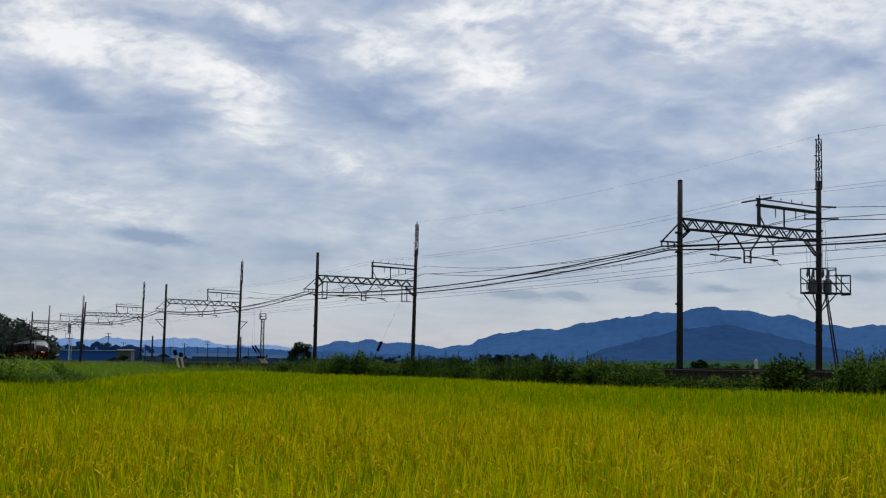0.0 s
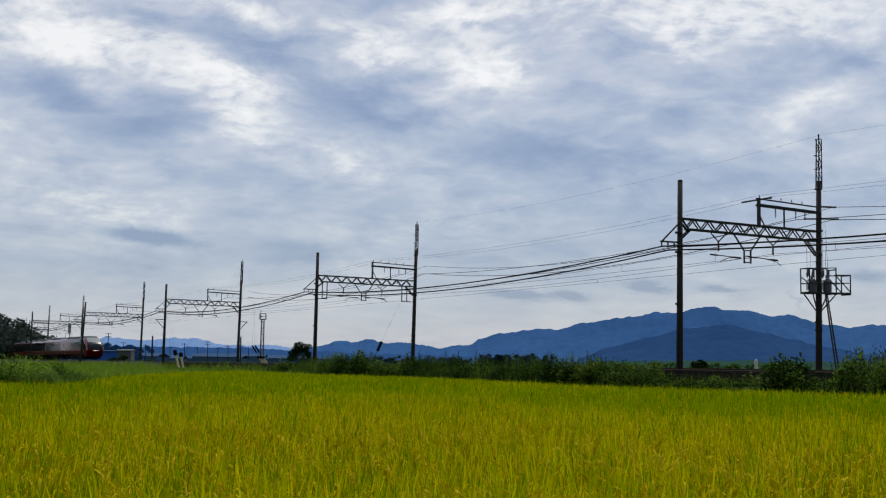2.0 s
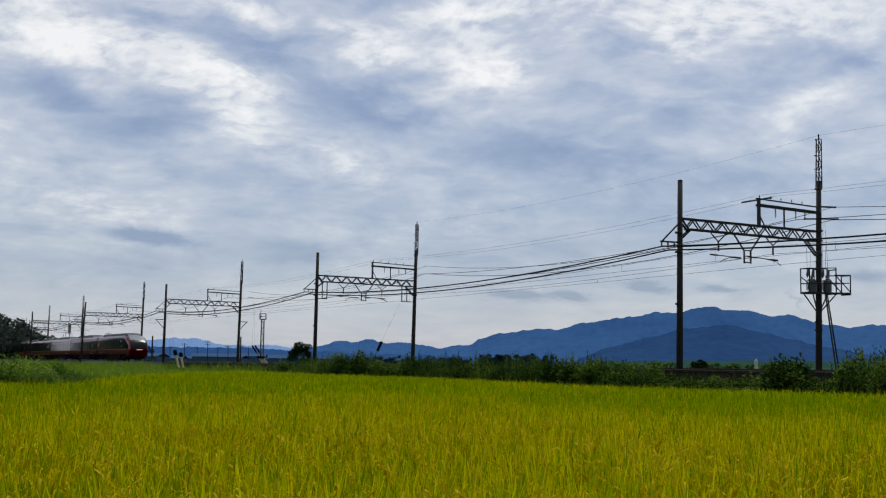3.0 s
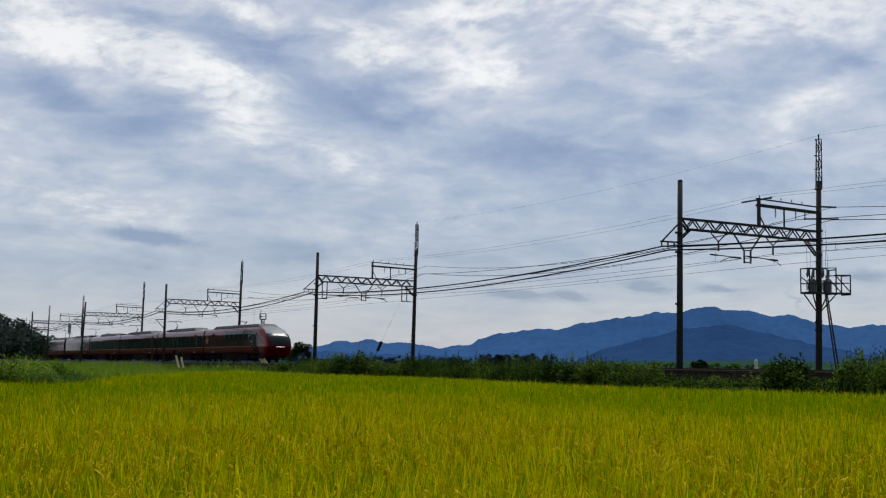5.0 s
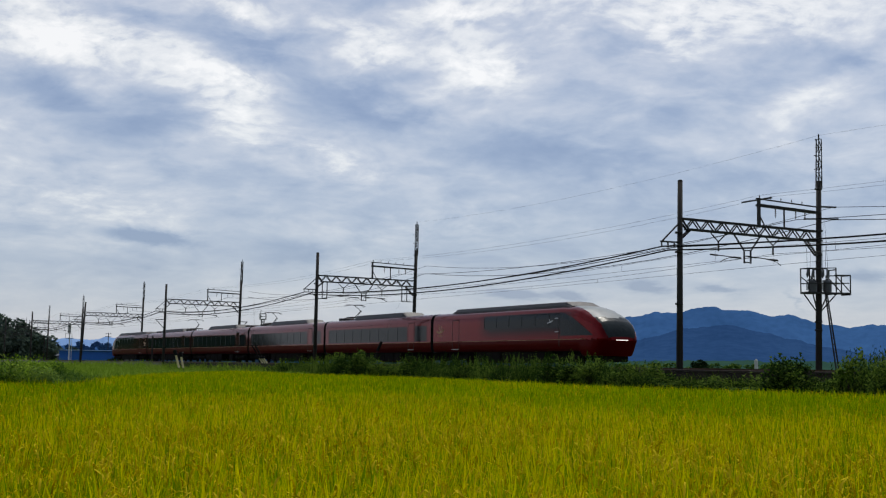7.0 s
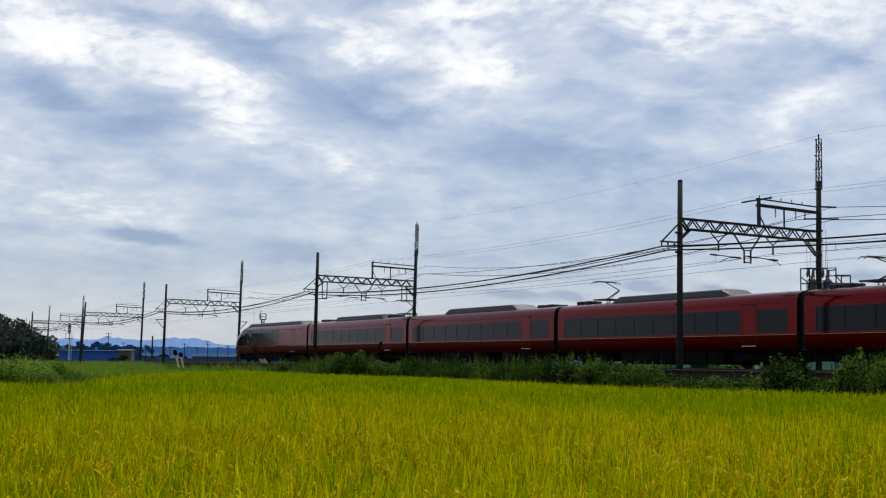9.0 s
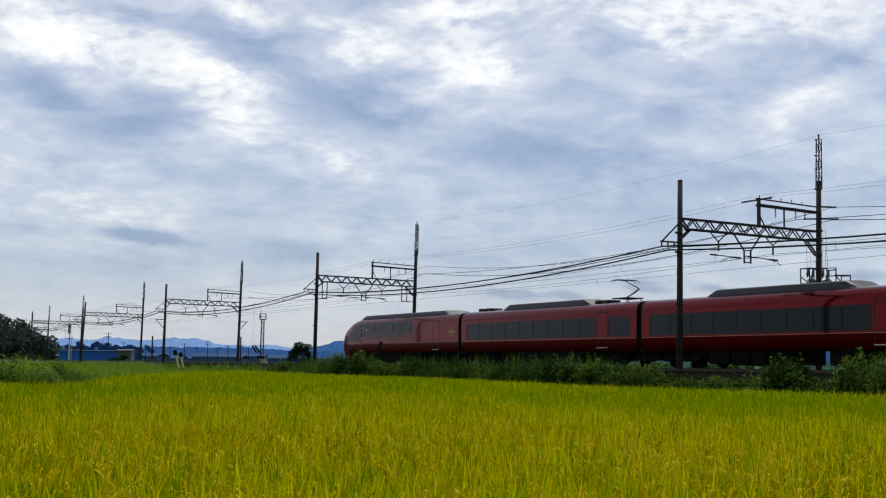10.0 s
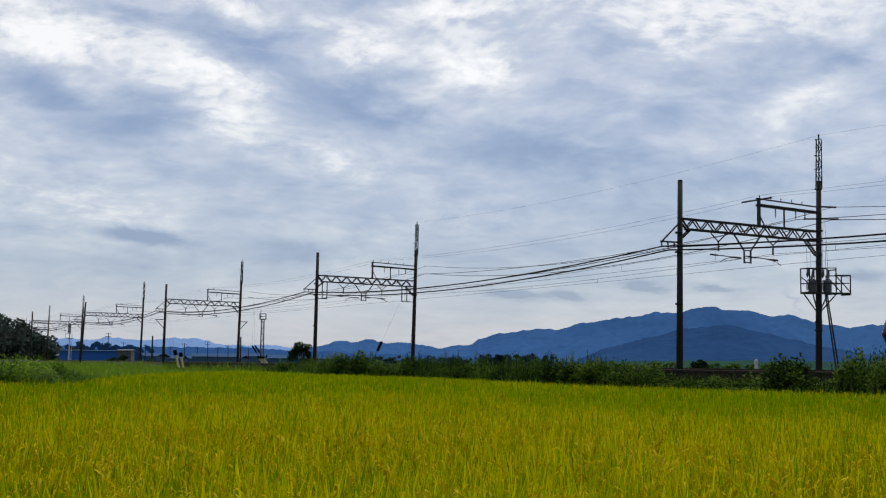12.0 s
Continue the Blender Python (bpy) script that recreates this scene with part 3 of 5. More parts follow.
    for k in range(7):
        x = xa + 0.5 + (xb - xa - 0.9) * k / 6
        bar(bm, (x, -d, zt - 0.02 - 0.1 * k / 6), (x, d, zt - 0.02 - 0.1 * k / 6), 0.05)
        bar(bm, (x, -d, zb - 0.02 - 0.1 * k / 6), (x, d, zb - 0.02 - 0.1 * k / 6), 0.05)
    part("lattice_beam", bm, "steel", root)
    # rack above the beam, to the far mast
    bm = bmesh.new()
    rx = 40.65 - MID
    for sy in (-0.05, 0.05):
        bar(bm, (rx, sy, 6.85), (rx, sy, 8.2), 0.08)
    bar(bm, (rx - 0.15, 0, 8.17), (HALF + 0.1, 0, 8.02), 0.06)
    bar(bm, (rx - 0.05, -0.12, 7.86), (HALF + 0.1, -0.12, 7.74), 0.1)
    bar(bm, (rx - 0.05, 0.12, 7.86), (HALF + 0.1, 0.12, 7.74), 0.1)
    bar(bm, (rx + 1.6, 0, 6.85), (rx + 1.6, 0, 7.8), 0.06)
    bar(bm, (rx, 0.1, 7.6), (rx + 0.35, 0, 6.88), 0.05)
    if brackets:
        bar(bm, (rx - 0.1, -1.0, 8.1), (rx + 0.1, 1.3, 8.14), 0.07)
        bar(bm, (HALF, 0, 8.05), (HALF + 1.25, 0, 8.1), 0.08)
        bar(bm, (HALF - 1.0, -0.15, 7.35), (HALF + 1.25, -0.15, 7.5), 0.07)
    part("feeder_rack", bm, "steel", root)
    for k in range(5):
        bm = bmesh.new()
        insulator(bm, rx + 0.05 + k * 0.68, 0, 8.16 - 0.03 * k, False, 2, 0.045)
        part("pin_insulator", bm, "porcelain", root)
    for k, dx in enumerate((1.05, 2.35, 2.95)):
        bm = bmesh.new()
        insulator(bm, rx + dx, 0, 7.72, True, 4)
        part("hanging_insulator", bm, "porcelain", root)
    # outrigger for the feeder cables
    bm = bmesh.new()
    bar(bm, (-HALF - 1.05, 0, 5.78), (-HALF + 0.1, 0, 5.78), 0.07)
    bar(bm, (-HALF - 0.95, 0, 5.8), (-HALF, 0, 6.65), 0.06)
    for k in range(3):
        bar(bm, (-HALF - 0.98 + 0.36 * k, 0, 5.78), (-HALF - 0.98 + 0.36 * k, 0, 5.52), 0.05)
    part("outrigger", bm, "steel", root)
    # hangers with cantilevers for the contact wires
    for cx, way in ((NEAR_TRACK - MID, 1), (FAR_TRACK - MID - 0.25, -1)):
        bm = bmesh.new()
        for sx in (-1, 1):
            bar(bm, (cx + sx * 0.45, 0, 6.4), (cx + sx * 0.4, 0, 6.28), 0.045)
            bar(bm, (cx + sx * 0.4, 0, 6.28), (cx, 0, 5.95), 0.045)
        bar(bm, (cx, 0, 5.97), (cx, 0, 5.5), 0.06)
        part("wire_hanger", bm, "steel", root)
        bm = bmesh.new()
        insulator(bm, cx, 0, 5.92, True, 4, 0.05)
        part("hanging_insulator", bm, "porcelain", root)
        bm = bmesh.new()
        a = cx + 0.05 if way > 0 else cx - 1.0
        rod(bm, (a - 0.55, 0, 5.34), (a + 1.25, 0, 5.24), 0.022)
        rod(bm, (a - 0.5, 0.05, 5.33), (a - 0.05, 0.05, 5.31), 0.04)
        rod(bm, (a + 0.85, 0, 5.26), (a + 1.3, 0, 5.24), 0.045)
        # curved arm down to the contact wire
        arm = [(a + 0.95, 5.24), (a + 0.6, 5.22), (a + 0.3, 5.13), (a + 0.05, 5.0)] if way > 0 else [(a + 0.6, 5.25), (a + 0.95, 5.22), (a + 1.25, 5.13), (a + 1.5, 5.0)]
        for p, q in zip(arm, arm[1:]):
            rod(bm, (p[0], 0, p[1]), (q[0], 0, q[1]), 0.018)
        part("steady_arm", bm, "steel", root)
    # drop frame between the tracks
    bm = bmesh.new()
    cx = -0.2
    for sx in (-1, 1):
        bar(bm, (cx + sx * 0.85, 0, 6.4), (cx + sx * 0.2, 0, 5.6), 0.06)
        bar(bm, (cx + sx * 0.2, 0, 5.65), (cx + sx * 0.2, 0, 5.0), 0.06)
    for z in (5.05, 5.35, 5.62):
        bar(bm, (cx - 0.2, 0, z), (cx + 0.2, 0, z), 0.05)
    part("drop_frame", bm, "steel", root)
    if boxes:
        for xs, xe in (((36.35, 36.75), L_MAST), ((43.3, 43.75), R_MAST)):
            bm = bmesh.new()
            for x in xs:
                bar(bm, (x - MID, 0, 6.4), (x - MID, 0, 5.08), 0.06)
            bar(bm, (min(*xs, xe) - MID, 0, 5.08), (max(*xs, xe) - MID, 0, 5.08), 0.06)
            part("pull_off_frame", bm, "steel", root)
    if brackets is False and wide > 1:
        for x, s in ((-HALF, -1), (HALF, 1)):
            bm = bmesh.new()
            bar(bm, (x, 0, 4.6), (x + s * 1.0, 0, 4.6), 0.07)
            bar(bm, (x, 0, 3.6), (x + s * 0.95, 0, 4.6), 0.06)
            part("side_bracket", bm, "steel", root)
    if platform:
        service_platform(root)
    return root


def service_platform(root):
    """The working platform with two transformers on the far mast, and its ladder."""
    xl, xr, xe = 43.55 - MID, 45.3 - MID, 46.26 - MID
    bm = bmesh.new()
    for y in (-0.3, 0.3):
        bar(bm, (xl, y, 3.72), (xe, y, 3.8), 0.07)
        bar(bm, (xl, y, 4.2), (xe - 0.1, y, 4.3), 0.05)
        bar(bm, (xl, y, 4.93), (xr, y, 5.02), 0.045)
        bar(bm, (xr - 0.1, y, 4.66), (xe, y, 4.7), 0.045)
        for x, z in ((xl, 4.95), (xr, 5.02), (xe, 4.7), (xr - 0.75, 4.3)):
            bar(bm, (x, y, 3.72), (x, y, z), 0.045)
        bar(bm, (xr, y, 4.62), (xe, y, 3.85), 0.04)
        bar(bm, (xl, y, 4.55), (xl + 0.6, y, 4.2), 0.035)
        bar(bm, (xl + 0.2, y, 3.7), (HALF - 0.05, 0, 2.75), 0.05)
        bar(bm, (xe - 0.95, y, 3.74), (HALF + 0.02, 0, 2.75), 0.05)
    for x in (xl, xl + 0.9, xr, xe):
        bar(bm, (x, -0.3, 3.74), (x, 0.3, 3.74), 0.07)
        bar(bm, (x, -0.3, 4.68 if x == xe else 4.93), (x, 0.3, 4.68 if x == xe else 4.93), 0.05)
    part("platform_frame", bm, "steel", root)
    bm = bmesh.new()
    for k in range(8):
        x = xl + 0.05 + k * (xe - xl - 0.3) / 7.6
        box(bm, x, -0.27, 3.77, x + 0.36, 0.27, 3.80)
    part("platform_deck", bm, "steel", root)
    for x in (44.05 - MID, 45.02 - MID):
        bm = bmesh.new()
        rod(bm, (x, 0.0, 3.8), (x, 0.0, 4.35), 0.2, seg=14)
        rod(bm, (x, 0.1, 4.35), (x, 0.1, 4.42), 0.22, 0.17, 14)
        for a in range(8):
            c, s = math.cos(a * math.pi / 4), math.sin(a * math.pi / 4)
            bar(bm, (x + 0.21 * c, 0.1 + 0.21 * s, 3.88), (x + 0.21 * c, 0.1 + 0.21 * s, 4.28), 0.035)
        can = part("transformer", bm, "grey_paint", root, "grey pole transformer")
        for dx in (-0.1, 0.1):
            bm = bmesh.new()
            insulator(bm, x + dx, 0.0, 4.42, False, 2, 0.04)
            part("bushing", bm, "porcelain", can)
    for x in (43.75, 44.1, 44.75, 45.1):
        bm = bmesh.new()
        rod(bm, (x - MID, 0, 4.93), (x - MID - 0.03, 0, 4.6), 0.05, 0.08, 8)
        rod(bm, (x - MID - 0.03, 0, 4.6), (x - MID - 0.06, 0, 4.5), 0.05, 0.03, 8)
        part("cutout_fuse", bm, "grey_paint", root)
    bm = bmesh.new()
    a, b = Vector((44.62 - MID, -0.3, 3.75)), Vector((45.25 - MID, -0.45, -0.6))
    for s in (-0.16, 0.16):
        bar(bm, a + Vector((s * 0.75, s * 0.4, 0)), b + Vector((s, s * 0.4, 0)), 0.055)
    for k in range(13):
        p = a.lerp(b, (k + 0.5) / 13)
        bar(bm, p + Vector((-0.14, -0.07, 0)), p + Vector((0.14, 0.07, 0)), 0.035)
    part("ladder", bm, "steel", root)
    # jumper wires that drop from the feeders to the fuses
    for x, z, lean in ((43.75, 6.1, -0.12), (43.95, 6.1, 0.05), (44.75, 7.4, 0.1), (45.1, 7.4, -0.15), (44.95, 6.4, 0.1)):
        bm = bmesh.new()
        rod(bm, (x - MID, 0.05, 4.95), (x - MID + lean * 0.3, 0.05, 5.9), 0.007, seg=5)
        rod(bm, (x - MID + lean * 0.3, 0.05, 5.9), (x - MID + lean, 0.05, z), 0.007, seg=5)
        part("jumper_wire", bm, "wire", root)


portal(0, platform=True, brackets=True)
portal(1, boxes=True)
portal(2, wide=1.1, top=8.5)
portal(3, lean=2.2, top=8.3, boxes=False)
portal(4, top=8.4)
portal(5)
portal(6, top=8.4)
portal(7)
portal(-1, top=8.6)


# ---- overhead wires, each one length over all the portals ----
def wire(name, x, z, sag, r, label, first=-1, last=7, group="overhead wires", mat="wire", steps=12, drop_to=None, off=0.0):
    pts = []
    for k in range(first, last):
        for j in range(steps):
            u = j / steps
            pts.append(Vector((x + off * (1 if k % 2 else -1) * (1 - 2 * u), STATION0 + SPAN * (k + u), z - sag * 4 * u * (1 - u))))
    pts.append(Vector((x, STATION0 + SPAN * last, z)))
    verts, faces, n = [], [], 5
    for p in pts:
        verts += [(p.x + bend(p.y) + r * math.cos(2 * math.pi * a / n), p.y, p.z + r * math.sin(2 * math.pi * a / n)) for a in range(n)]
    for i in range(len(pts) - 1):
        for a in range(n):
            b = (a + 1) % n
            faces.append((i * n + a, i * n + b, i * n + n + b, i * n + n + a))
    ob = mesh_of(name, verts, faces, mat)
    ob.matrix_basis = TRACK
    tagged(ob, label, "wire", group)
    if drop_to is not None:
        bm = bmesh.new()
        for p in pts[::2]:
            if p.z - drop_to > 0.12 and p.y < STATION0 + 3 * SPAN:
                bar(bm, (p.x, p.y, drop_to), p, 0.009)
        part("droppers", bm, "wire", ob)
    return ob


for cx in (NEAR_TRACK, FAR_TRACK):
    wire("contact_wire", cx, 5.0, 0.03, 0.008, "thin copper contact wire over the track", off=0.2)
    wire("messenger_wire", cx, 5.55, 0.42, 0.009, "sagging messenger wire with droppers to the contact wire", drop_to=5.0, off=0.2)
for k, (dx, z, sag, r) in enumerate(((-0.95, 5.55, 0.72, 0.036), (-0.6, 5.4, 0.8, 0.036), (-0.22, 5.55, 0.6, 0.02))):
    wire("feeder_cable", L_MAST + dx, z, sag, r, "thick black feeder cable slung from mast outriggers", mat="cable")
for k in range(2):
    wire("feeder_wire", 40.75 + k * 0.68, 8.35 - 0.03 * k, 0.5 + 0.05 * k, 0.0055, "thin wire on the portal rack pins")
wire("feeder_wire", 43.0, 7.3, 0.7, 0.016, "sagging feeder under the portal rack", mat="cable")
wire("feeder_wire", 45.4, 7.45, 1.1, 0.018, "sagging feeder on the outer bracket", mat="cable", last=2)
wire("feeder_wire", 45.5, 8.1, 1.2, 0.014, "sagging feeder on the outer bracket", mat="cable", last=2)
wire("earth_wire", R_MAST + 0.2, 11.65, 0.55, 0.004, "thin earth wire along the mast crowns", last=1)
# ---- the red express: six cars, each keyed along the far track ----
SIDE = [(1.25, 0.9), (1.36, 1.0), (1.395, 1.3), (1.4, 1.6), (1.4, 2.2), (1.4, 2.9), (1.37, 3.2), (1.27, 3.45), (1.05, 3.58), (0.6, 3.66), (0.0, 3.68)]
FLOOR_Z, WAIST = 0.9, 1.6


def hull(bm, rings, keep):
    """Skins rings of points (each from one lower edge over the roof to the other), with the faces that keep() picks."""
    vs = [[bm.verts.new(p) for p in ring] for ring in rings]
    for a, b in zip(vs, vs[1:]):
        for i in range(len(a) - 1):
            c = sum((v.co for v in (a[i], a[i + 1], b[i], b[i + 1])), Vector()) / 4
            if keep(c):
                try:
                    bm.faces.new((a[i], a[i + 1], b[i + 1], b[i]))
                except ValueError:
                    pass
    bmesh.ops.delete(bm, geom=[v for v in bm.verts if not v.link_faces], context="VERTS")
    bmesh.ops.recalc_face_normals(bm, faces=bm.faces)
    return bm


def ring_at(y, prof=SIDE):
    return [(x, y, z) for x, z in prof] + [(-x, y, z) for x, z in reversed(prof[:-1])]


def bogie(root, y):
    bm = bmesh.new()
    for s in (-1, 1):
        box(bm, s * 1.08 - 0.07, y - 1.5, 0.42, s * 1.08 + 0.07, y + 1.5, 0.66, 0.03)
        for yy in (y - 1.05, y + 1.05):
            box(bm, s * 1.08 - 0.1, yy - 0.2, 0.3, s * 1.08 + 0.1, yy + 0.2, 0.6, 0.03)
        rod(bm, (s * 1.0, y, 0.6), (s * 1.0, y, 0.98), 0.24, seg=12)
    box(bm, -0.95, y - 1.75, 0.34, 0.95, y + 1.75, 0.9)
    b = part("bogie", bm, "under", root)
    for yy in (y - 1.05, y + 1.05):
        bm = bmesh.new()
        for s in (-1, 1):
            rod(bm, (s * 0.66, yy, 0.43), (s * 0.79, yy, 0.43), 0.43, seg=20)
            rod(bm, (s * 0.79, yy, 0.43), (s * 0.84, yy, 0.43), 0.3, 0.24, seg=16)
        rod(bm, (-0.66, yy, 0.43), (0.66, yy, 0.43), 0.09, seg=8)
        part("wheelset", bm, "under", b)


def side_x(z):
    """Half width of the plain body at that height."""
    for (xa, za), (xb, zb) in zip(SIDE, SIDE[1:]):
        if za <= z <= zb:
            return xa + (xb - xa) * (z - za) / (zb - za)
    return 0.0


def side_panel(bm, s, y0, y1, z0, z1, proud):
    """A thin panel that follows the curve of the body side."""
    zs = [z0] + [z for z in (2.2, 2.9, 3.05, 3.2) if z0 < z < z1] + [z1]
    ends = [[[bm.verts.new((s * (side_x(z) + off), y, z)) for z in zs] for off in (-0.01, proud)] for y in (y0, y1)]
    n = len(zs)
    for k in range(n - 1):
        bm.faces.new((ends[0][1][k], ends[1][1][k], ends[1][1][k + 1], ends[0][1][k + 1]))
    for lo, hi in ends:
        bm.faces.new(lo + hi[::-1])
    for k in (0, n - 1):
        bm.faces.new((ends[0][0][k], ends[0][1][k], ends[1][1][k], ends[1][0][k]))
    bmesh.ops.recalc_face_normals(bm, faces=bm.faces)
    return bm


def window_band(root, y0, y1, z0=1.7, z1=2.82, name="window"):
    """A flush dark window band on both sides, split into panes by slim posts."""
    n = max(1, round((y1 - y0) / 1.65))
    for s in (-1, 1):
        for k in range(n):
            a, b = y0 + (y1 - y0) * k / n, y0 + (y1 - y0) * (k + 1) / n
            pane = part(name, side_panel(bmesh.new(), s, a + 0.002, b - 0.002, z0, z1, 0.006), "glass", root, "dark tinted window pane")
            part("window_post", side_panel(bmesh.new(), s, b - 0.1, b - 0.012, z0 + 0.1, z1 - 0.1, 0.009), "post_grey", pane)


def door(root, y, s):
    bm = bmesh.new()
    x = s * 1.4
    x0, x1 = min(x - s * 0.01, x + s * 0.006), max(x - s * 0.01, x + s * 0.006)
    for a, b in ((y - 0.5, y - 0.46), (y + 0.46, y + 0.5)):
        box(bm, x0, a, 1.15, x1, b, 3.05)
    box(bm, x0, y - 0.5, 3.05, x1, y + 0.5, 3.09)
    d = part("door_frame", bm, "black", root)
    bm = bmesh.new()
    box(bm, min(x, x + s * 0.004), y - 0.45, 1.62, max(x, x + s * 0.004), y + 0.45, 3.04)
    part("door_leaf", bm, "red", d)
    bm = bmesh.new()
    box(bm, x - 0.05 if s < 0 else x - 0.02, y - 0.5, 1.06, x + 0.02 if s < 0 else x + 0.05, y + 0.5, 1.1)
    part("door_step", bm, "silver", d)


def pantograph(root, y, way=1):
    bm = bmesh.new()
    for s in (-1, 1):
        bar(bm, (s * 0.55, y - 0.7, 3.9), (s * 0.55, y + 0.7, 3.9), 0.07)
    for yy in (-0.6, 0.0, 0.6):
        bar(bm, (-0.55, y + yy, 3.9), (0.55, y + yy, 3.9), 0.07)
    rod(bm, (0, y - 0.1 * way, 3.95), (0, y + 1.1 * way, 4.4), 0.04)
    rod(bm, (0, y + 1.1 * way, 4.4), (0, y - 0.25 * way, 4.93), 0.03)
    rod(bm, (0.12, y, 3.95), (0.06, y + 1.05 * way, 4.38), 0.015)
    for d in (-0.18, 0.18):
        rod(bm, (-0.7, y - 0.25 * way + d, 4.96), (0.7, y - 0.25 * way + d, 4.96), 0.025)
        for s in (-1, 1):
            rod(bm, (s * 0.7, y - 0.25 * way + d, 4.96), (s * 0.92, y - 0.25 * way + d, 4.82), 0.02)
    bar(bm, (0, y - 0.43 * way, 4.94), (0, y - 0.07 * way, 4.94), 0.05)
    p = part("pantograph", bm, "steel", root, "raised single-arm pantograph")
    for sx, sy in itertools.product((-0.5, 0.5), (-0.6, 0.6)):
        bm = bmesh.new()
        insulator(bm, sx, y + sy, 3.68, False, 2, 0.07)
        part("insulator", bm, "porcelain", p)


def shroud(root, y0, y1, h=0.34, w=1.0):
    prof = [(w, 3.5), (w - 0.02, 3.66), (w - 0.12, 3.62 + h * 0.85), (w - 0.25, 3.62 + h), (0, 3.66 + h)]
    low = [(x, 3.5 + (z - 3.5) * 0.3) for x, z in prof]
    bm = bmesh.new()
    rings = [ring_at(y0, low), ring_at(y0 + 0.7, prof), ring_at(y1 - 0.7, prof), ring_at(y1, low)]
    hull(bm, rings, lambda c: True)
    part("roof_shroud", bm, "roof", root, "low grey roof fairing")


def common(root, ya, yb, bogies, gap=False):
    """Underframe gear, bogies and the trim line that all cars share."""
    for y in bogies:
        bogie(root, y)
    rnd = random.Random(3)
    y = bogies[0] + 2.2
    while y < bogies[1] - 3.2:
        w = rnd.uniform(0.9, 2.2)
        bm = bmesh.new()
        box(bm, -1.2, y, rnd.uniform(0.13, 0.24), 1.2, y + w, 0.92, 0.04)
        part("equipment_box", bm, "under", root)
        y += w + (2.6 if gap and y < -1.5 < y + w + 2 and w > 0 else rnd.uniform(0.03, 0.2))
    for s in (-1, 1):
        bm = bmesh.new()
        x = s * 1.402
        box(bm, min(x, x + s * 0.008), ya + 0.05, 1.588, max(x, x + s * 0.008), yb - 0.05, 1.615)
        part("gold_line", bm, "gold", root, "thin champagne gold line")


def middle_car(panto=""):
    root = thing("train_car", TRACK @ pose(FAR_TRACK, -400, 0), "glossy red express train car with dark window band", "train car", "cars of the red express")
    H = 10.02
    ys = [-H, -H + 0.05] + [(-H + 0.4) + (2 * H - 0.8) * k / 12 for k in range(13)] + [H - 0.05, H]
    part("upper_body", hull(bmesh.new(), [ring_at(y) for y in ys], lambda c: c.z > WAIST), "red", root, "", True)
    part("lower_body", hull(bmesh.new(), [ring_at(y) for y in ys], lambda c: c.z < WAIST), "dark_red", root, "deep maroon lower side", True)
    for s in (-1, 1):
        bm = bmesh.new()
        f = [bm.verts.new((x * 0.995, s * H, z)) for x, z in SIDE] + [bm.verts.new((-x * 0.995, s * H, z)) for x, z in reversed(SIDE[:-1])]
        bm.faces.new(f)
        box(bm, -1.15, min(s * H, s * (H + 0.21)), 0.85, 1.15, max(s * H, s * (H + 0.21)), 3.5)
        part("gangway_bellows", bm, "black", root)
        bm = bmesh.new()
        box(bm, -0.8, min(s * (H - 1.0), s * (H + 0.2)), 0.38, 0.8, max(s * (H - 1.0), s * (H + 0.2)), 0.85, 0.03)
        part("coupler", bm, "under", root)
    bm = bmesh.new()
    box(bm, -1.2, -H + 0.1, 0.86, 1.2, H - 0.1, 0.95)
    part("floor_frame", bm, "under", root)
    common(root, -H, H, (-6.9, 6.9), not panto)
    window_band(root, -6.15, 9.3)
    window_band(root, -9.4, -7.4)
    for s in (-1, 1):
        door(root, -6.8, s)
    shroud(root, -4.9, 5.2)
    if panto:
        # raised bow with its knee leading, and the fuse boxes behind it
        y = 6.8 if panto == "rear" else -7.3
        pantograph(root, y, -1)
        for dy in (1.25, 2.1):
            bm = bmesh.new()
            box(bm, -0.45, y + dy, 3.62, 0.45, y + dy + 0.55, 3.88, 0.05)
            part("roof_box", bm, "steel", root)
        if panto == "front":
            for dy in (7.6, 8.55):
                bm = bmesh.new()
                box(bm, -0.5, dy, 3.64, 0.5, dy + 0.7, 3.86, 0.05)
                part("roof_box", bm, "steel", root)
    else:
        for y in (-8.6, -7.6):
            bm = bmesh.new()
            box(bm, -0.6, y, 3.62, 0.6, y + 0.8, 3.82, 0.05)
            part("roof_box", bm, "steel", root)
    return root


def nose_profile(d):
    """Crown height and half width at d metres behind the tip."""
    tops = [(0.0, 1.55), (0.08, 1.9), (0.25, 2.25), (0.55, 2.62), (1.0, 2.92), (1.6, 3.17), (2.3, 3.42), (3.1, 3.6), (4.2, 3.68), (5.2, 3.68)]
    halves = [(0.0, 0.95), (0.08, 1.1), (0.25, 1.2), (0.55, 1.29), (1.0, 1.345), (1.6, 1.375), (2.3, 1.39), (3.1, 1.4), (5.2, 1.4)]

    def at(tab):
        for (a, b), (c, e) in zip(tab, tab[1:]):
            if d <= c:
                return b + (e - b) * (d - a) / (c - a)
        return tab[-1][1]
    return at(tops), at(halves)


def skin(d, z):
    """Half width of the nose at that height."""
    top, half = nose_profile(d)
    low = 0.62 if d < 2.2 else 0.9
    pz = 0.9 + (z - low) / (top - low) * 2.78
    px = 0.0
    for (xa, za), (xb, zb) in zip(SIDE, SIDE[1:]):
        if za <= pz <= zb:
            px = xa + (xb - xa) * (pz - za) / (zb - za)
    return px / 1.4 * half * (1.0 - 0.1 * max(0.0, (z - 1.6) / 2) * max(0.0, 1 - d / 2.5))


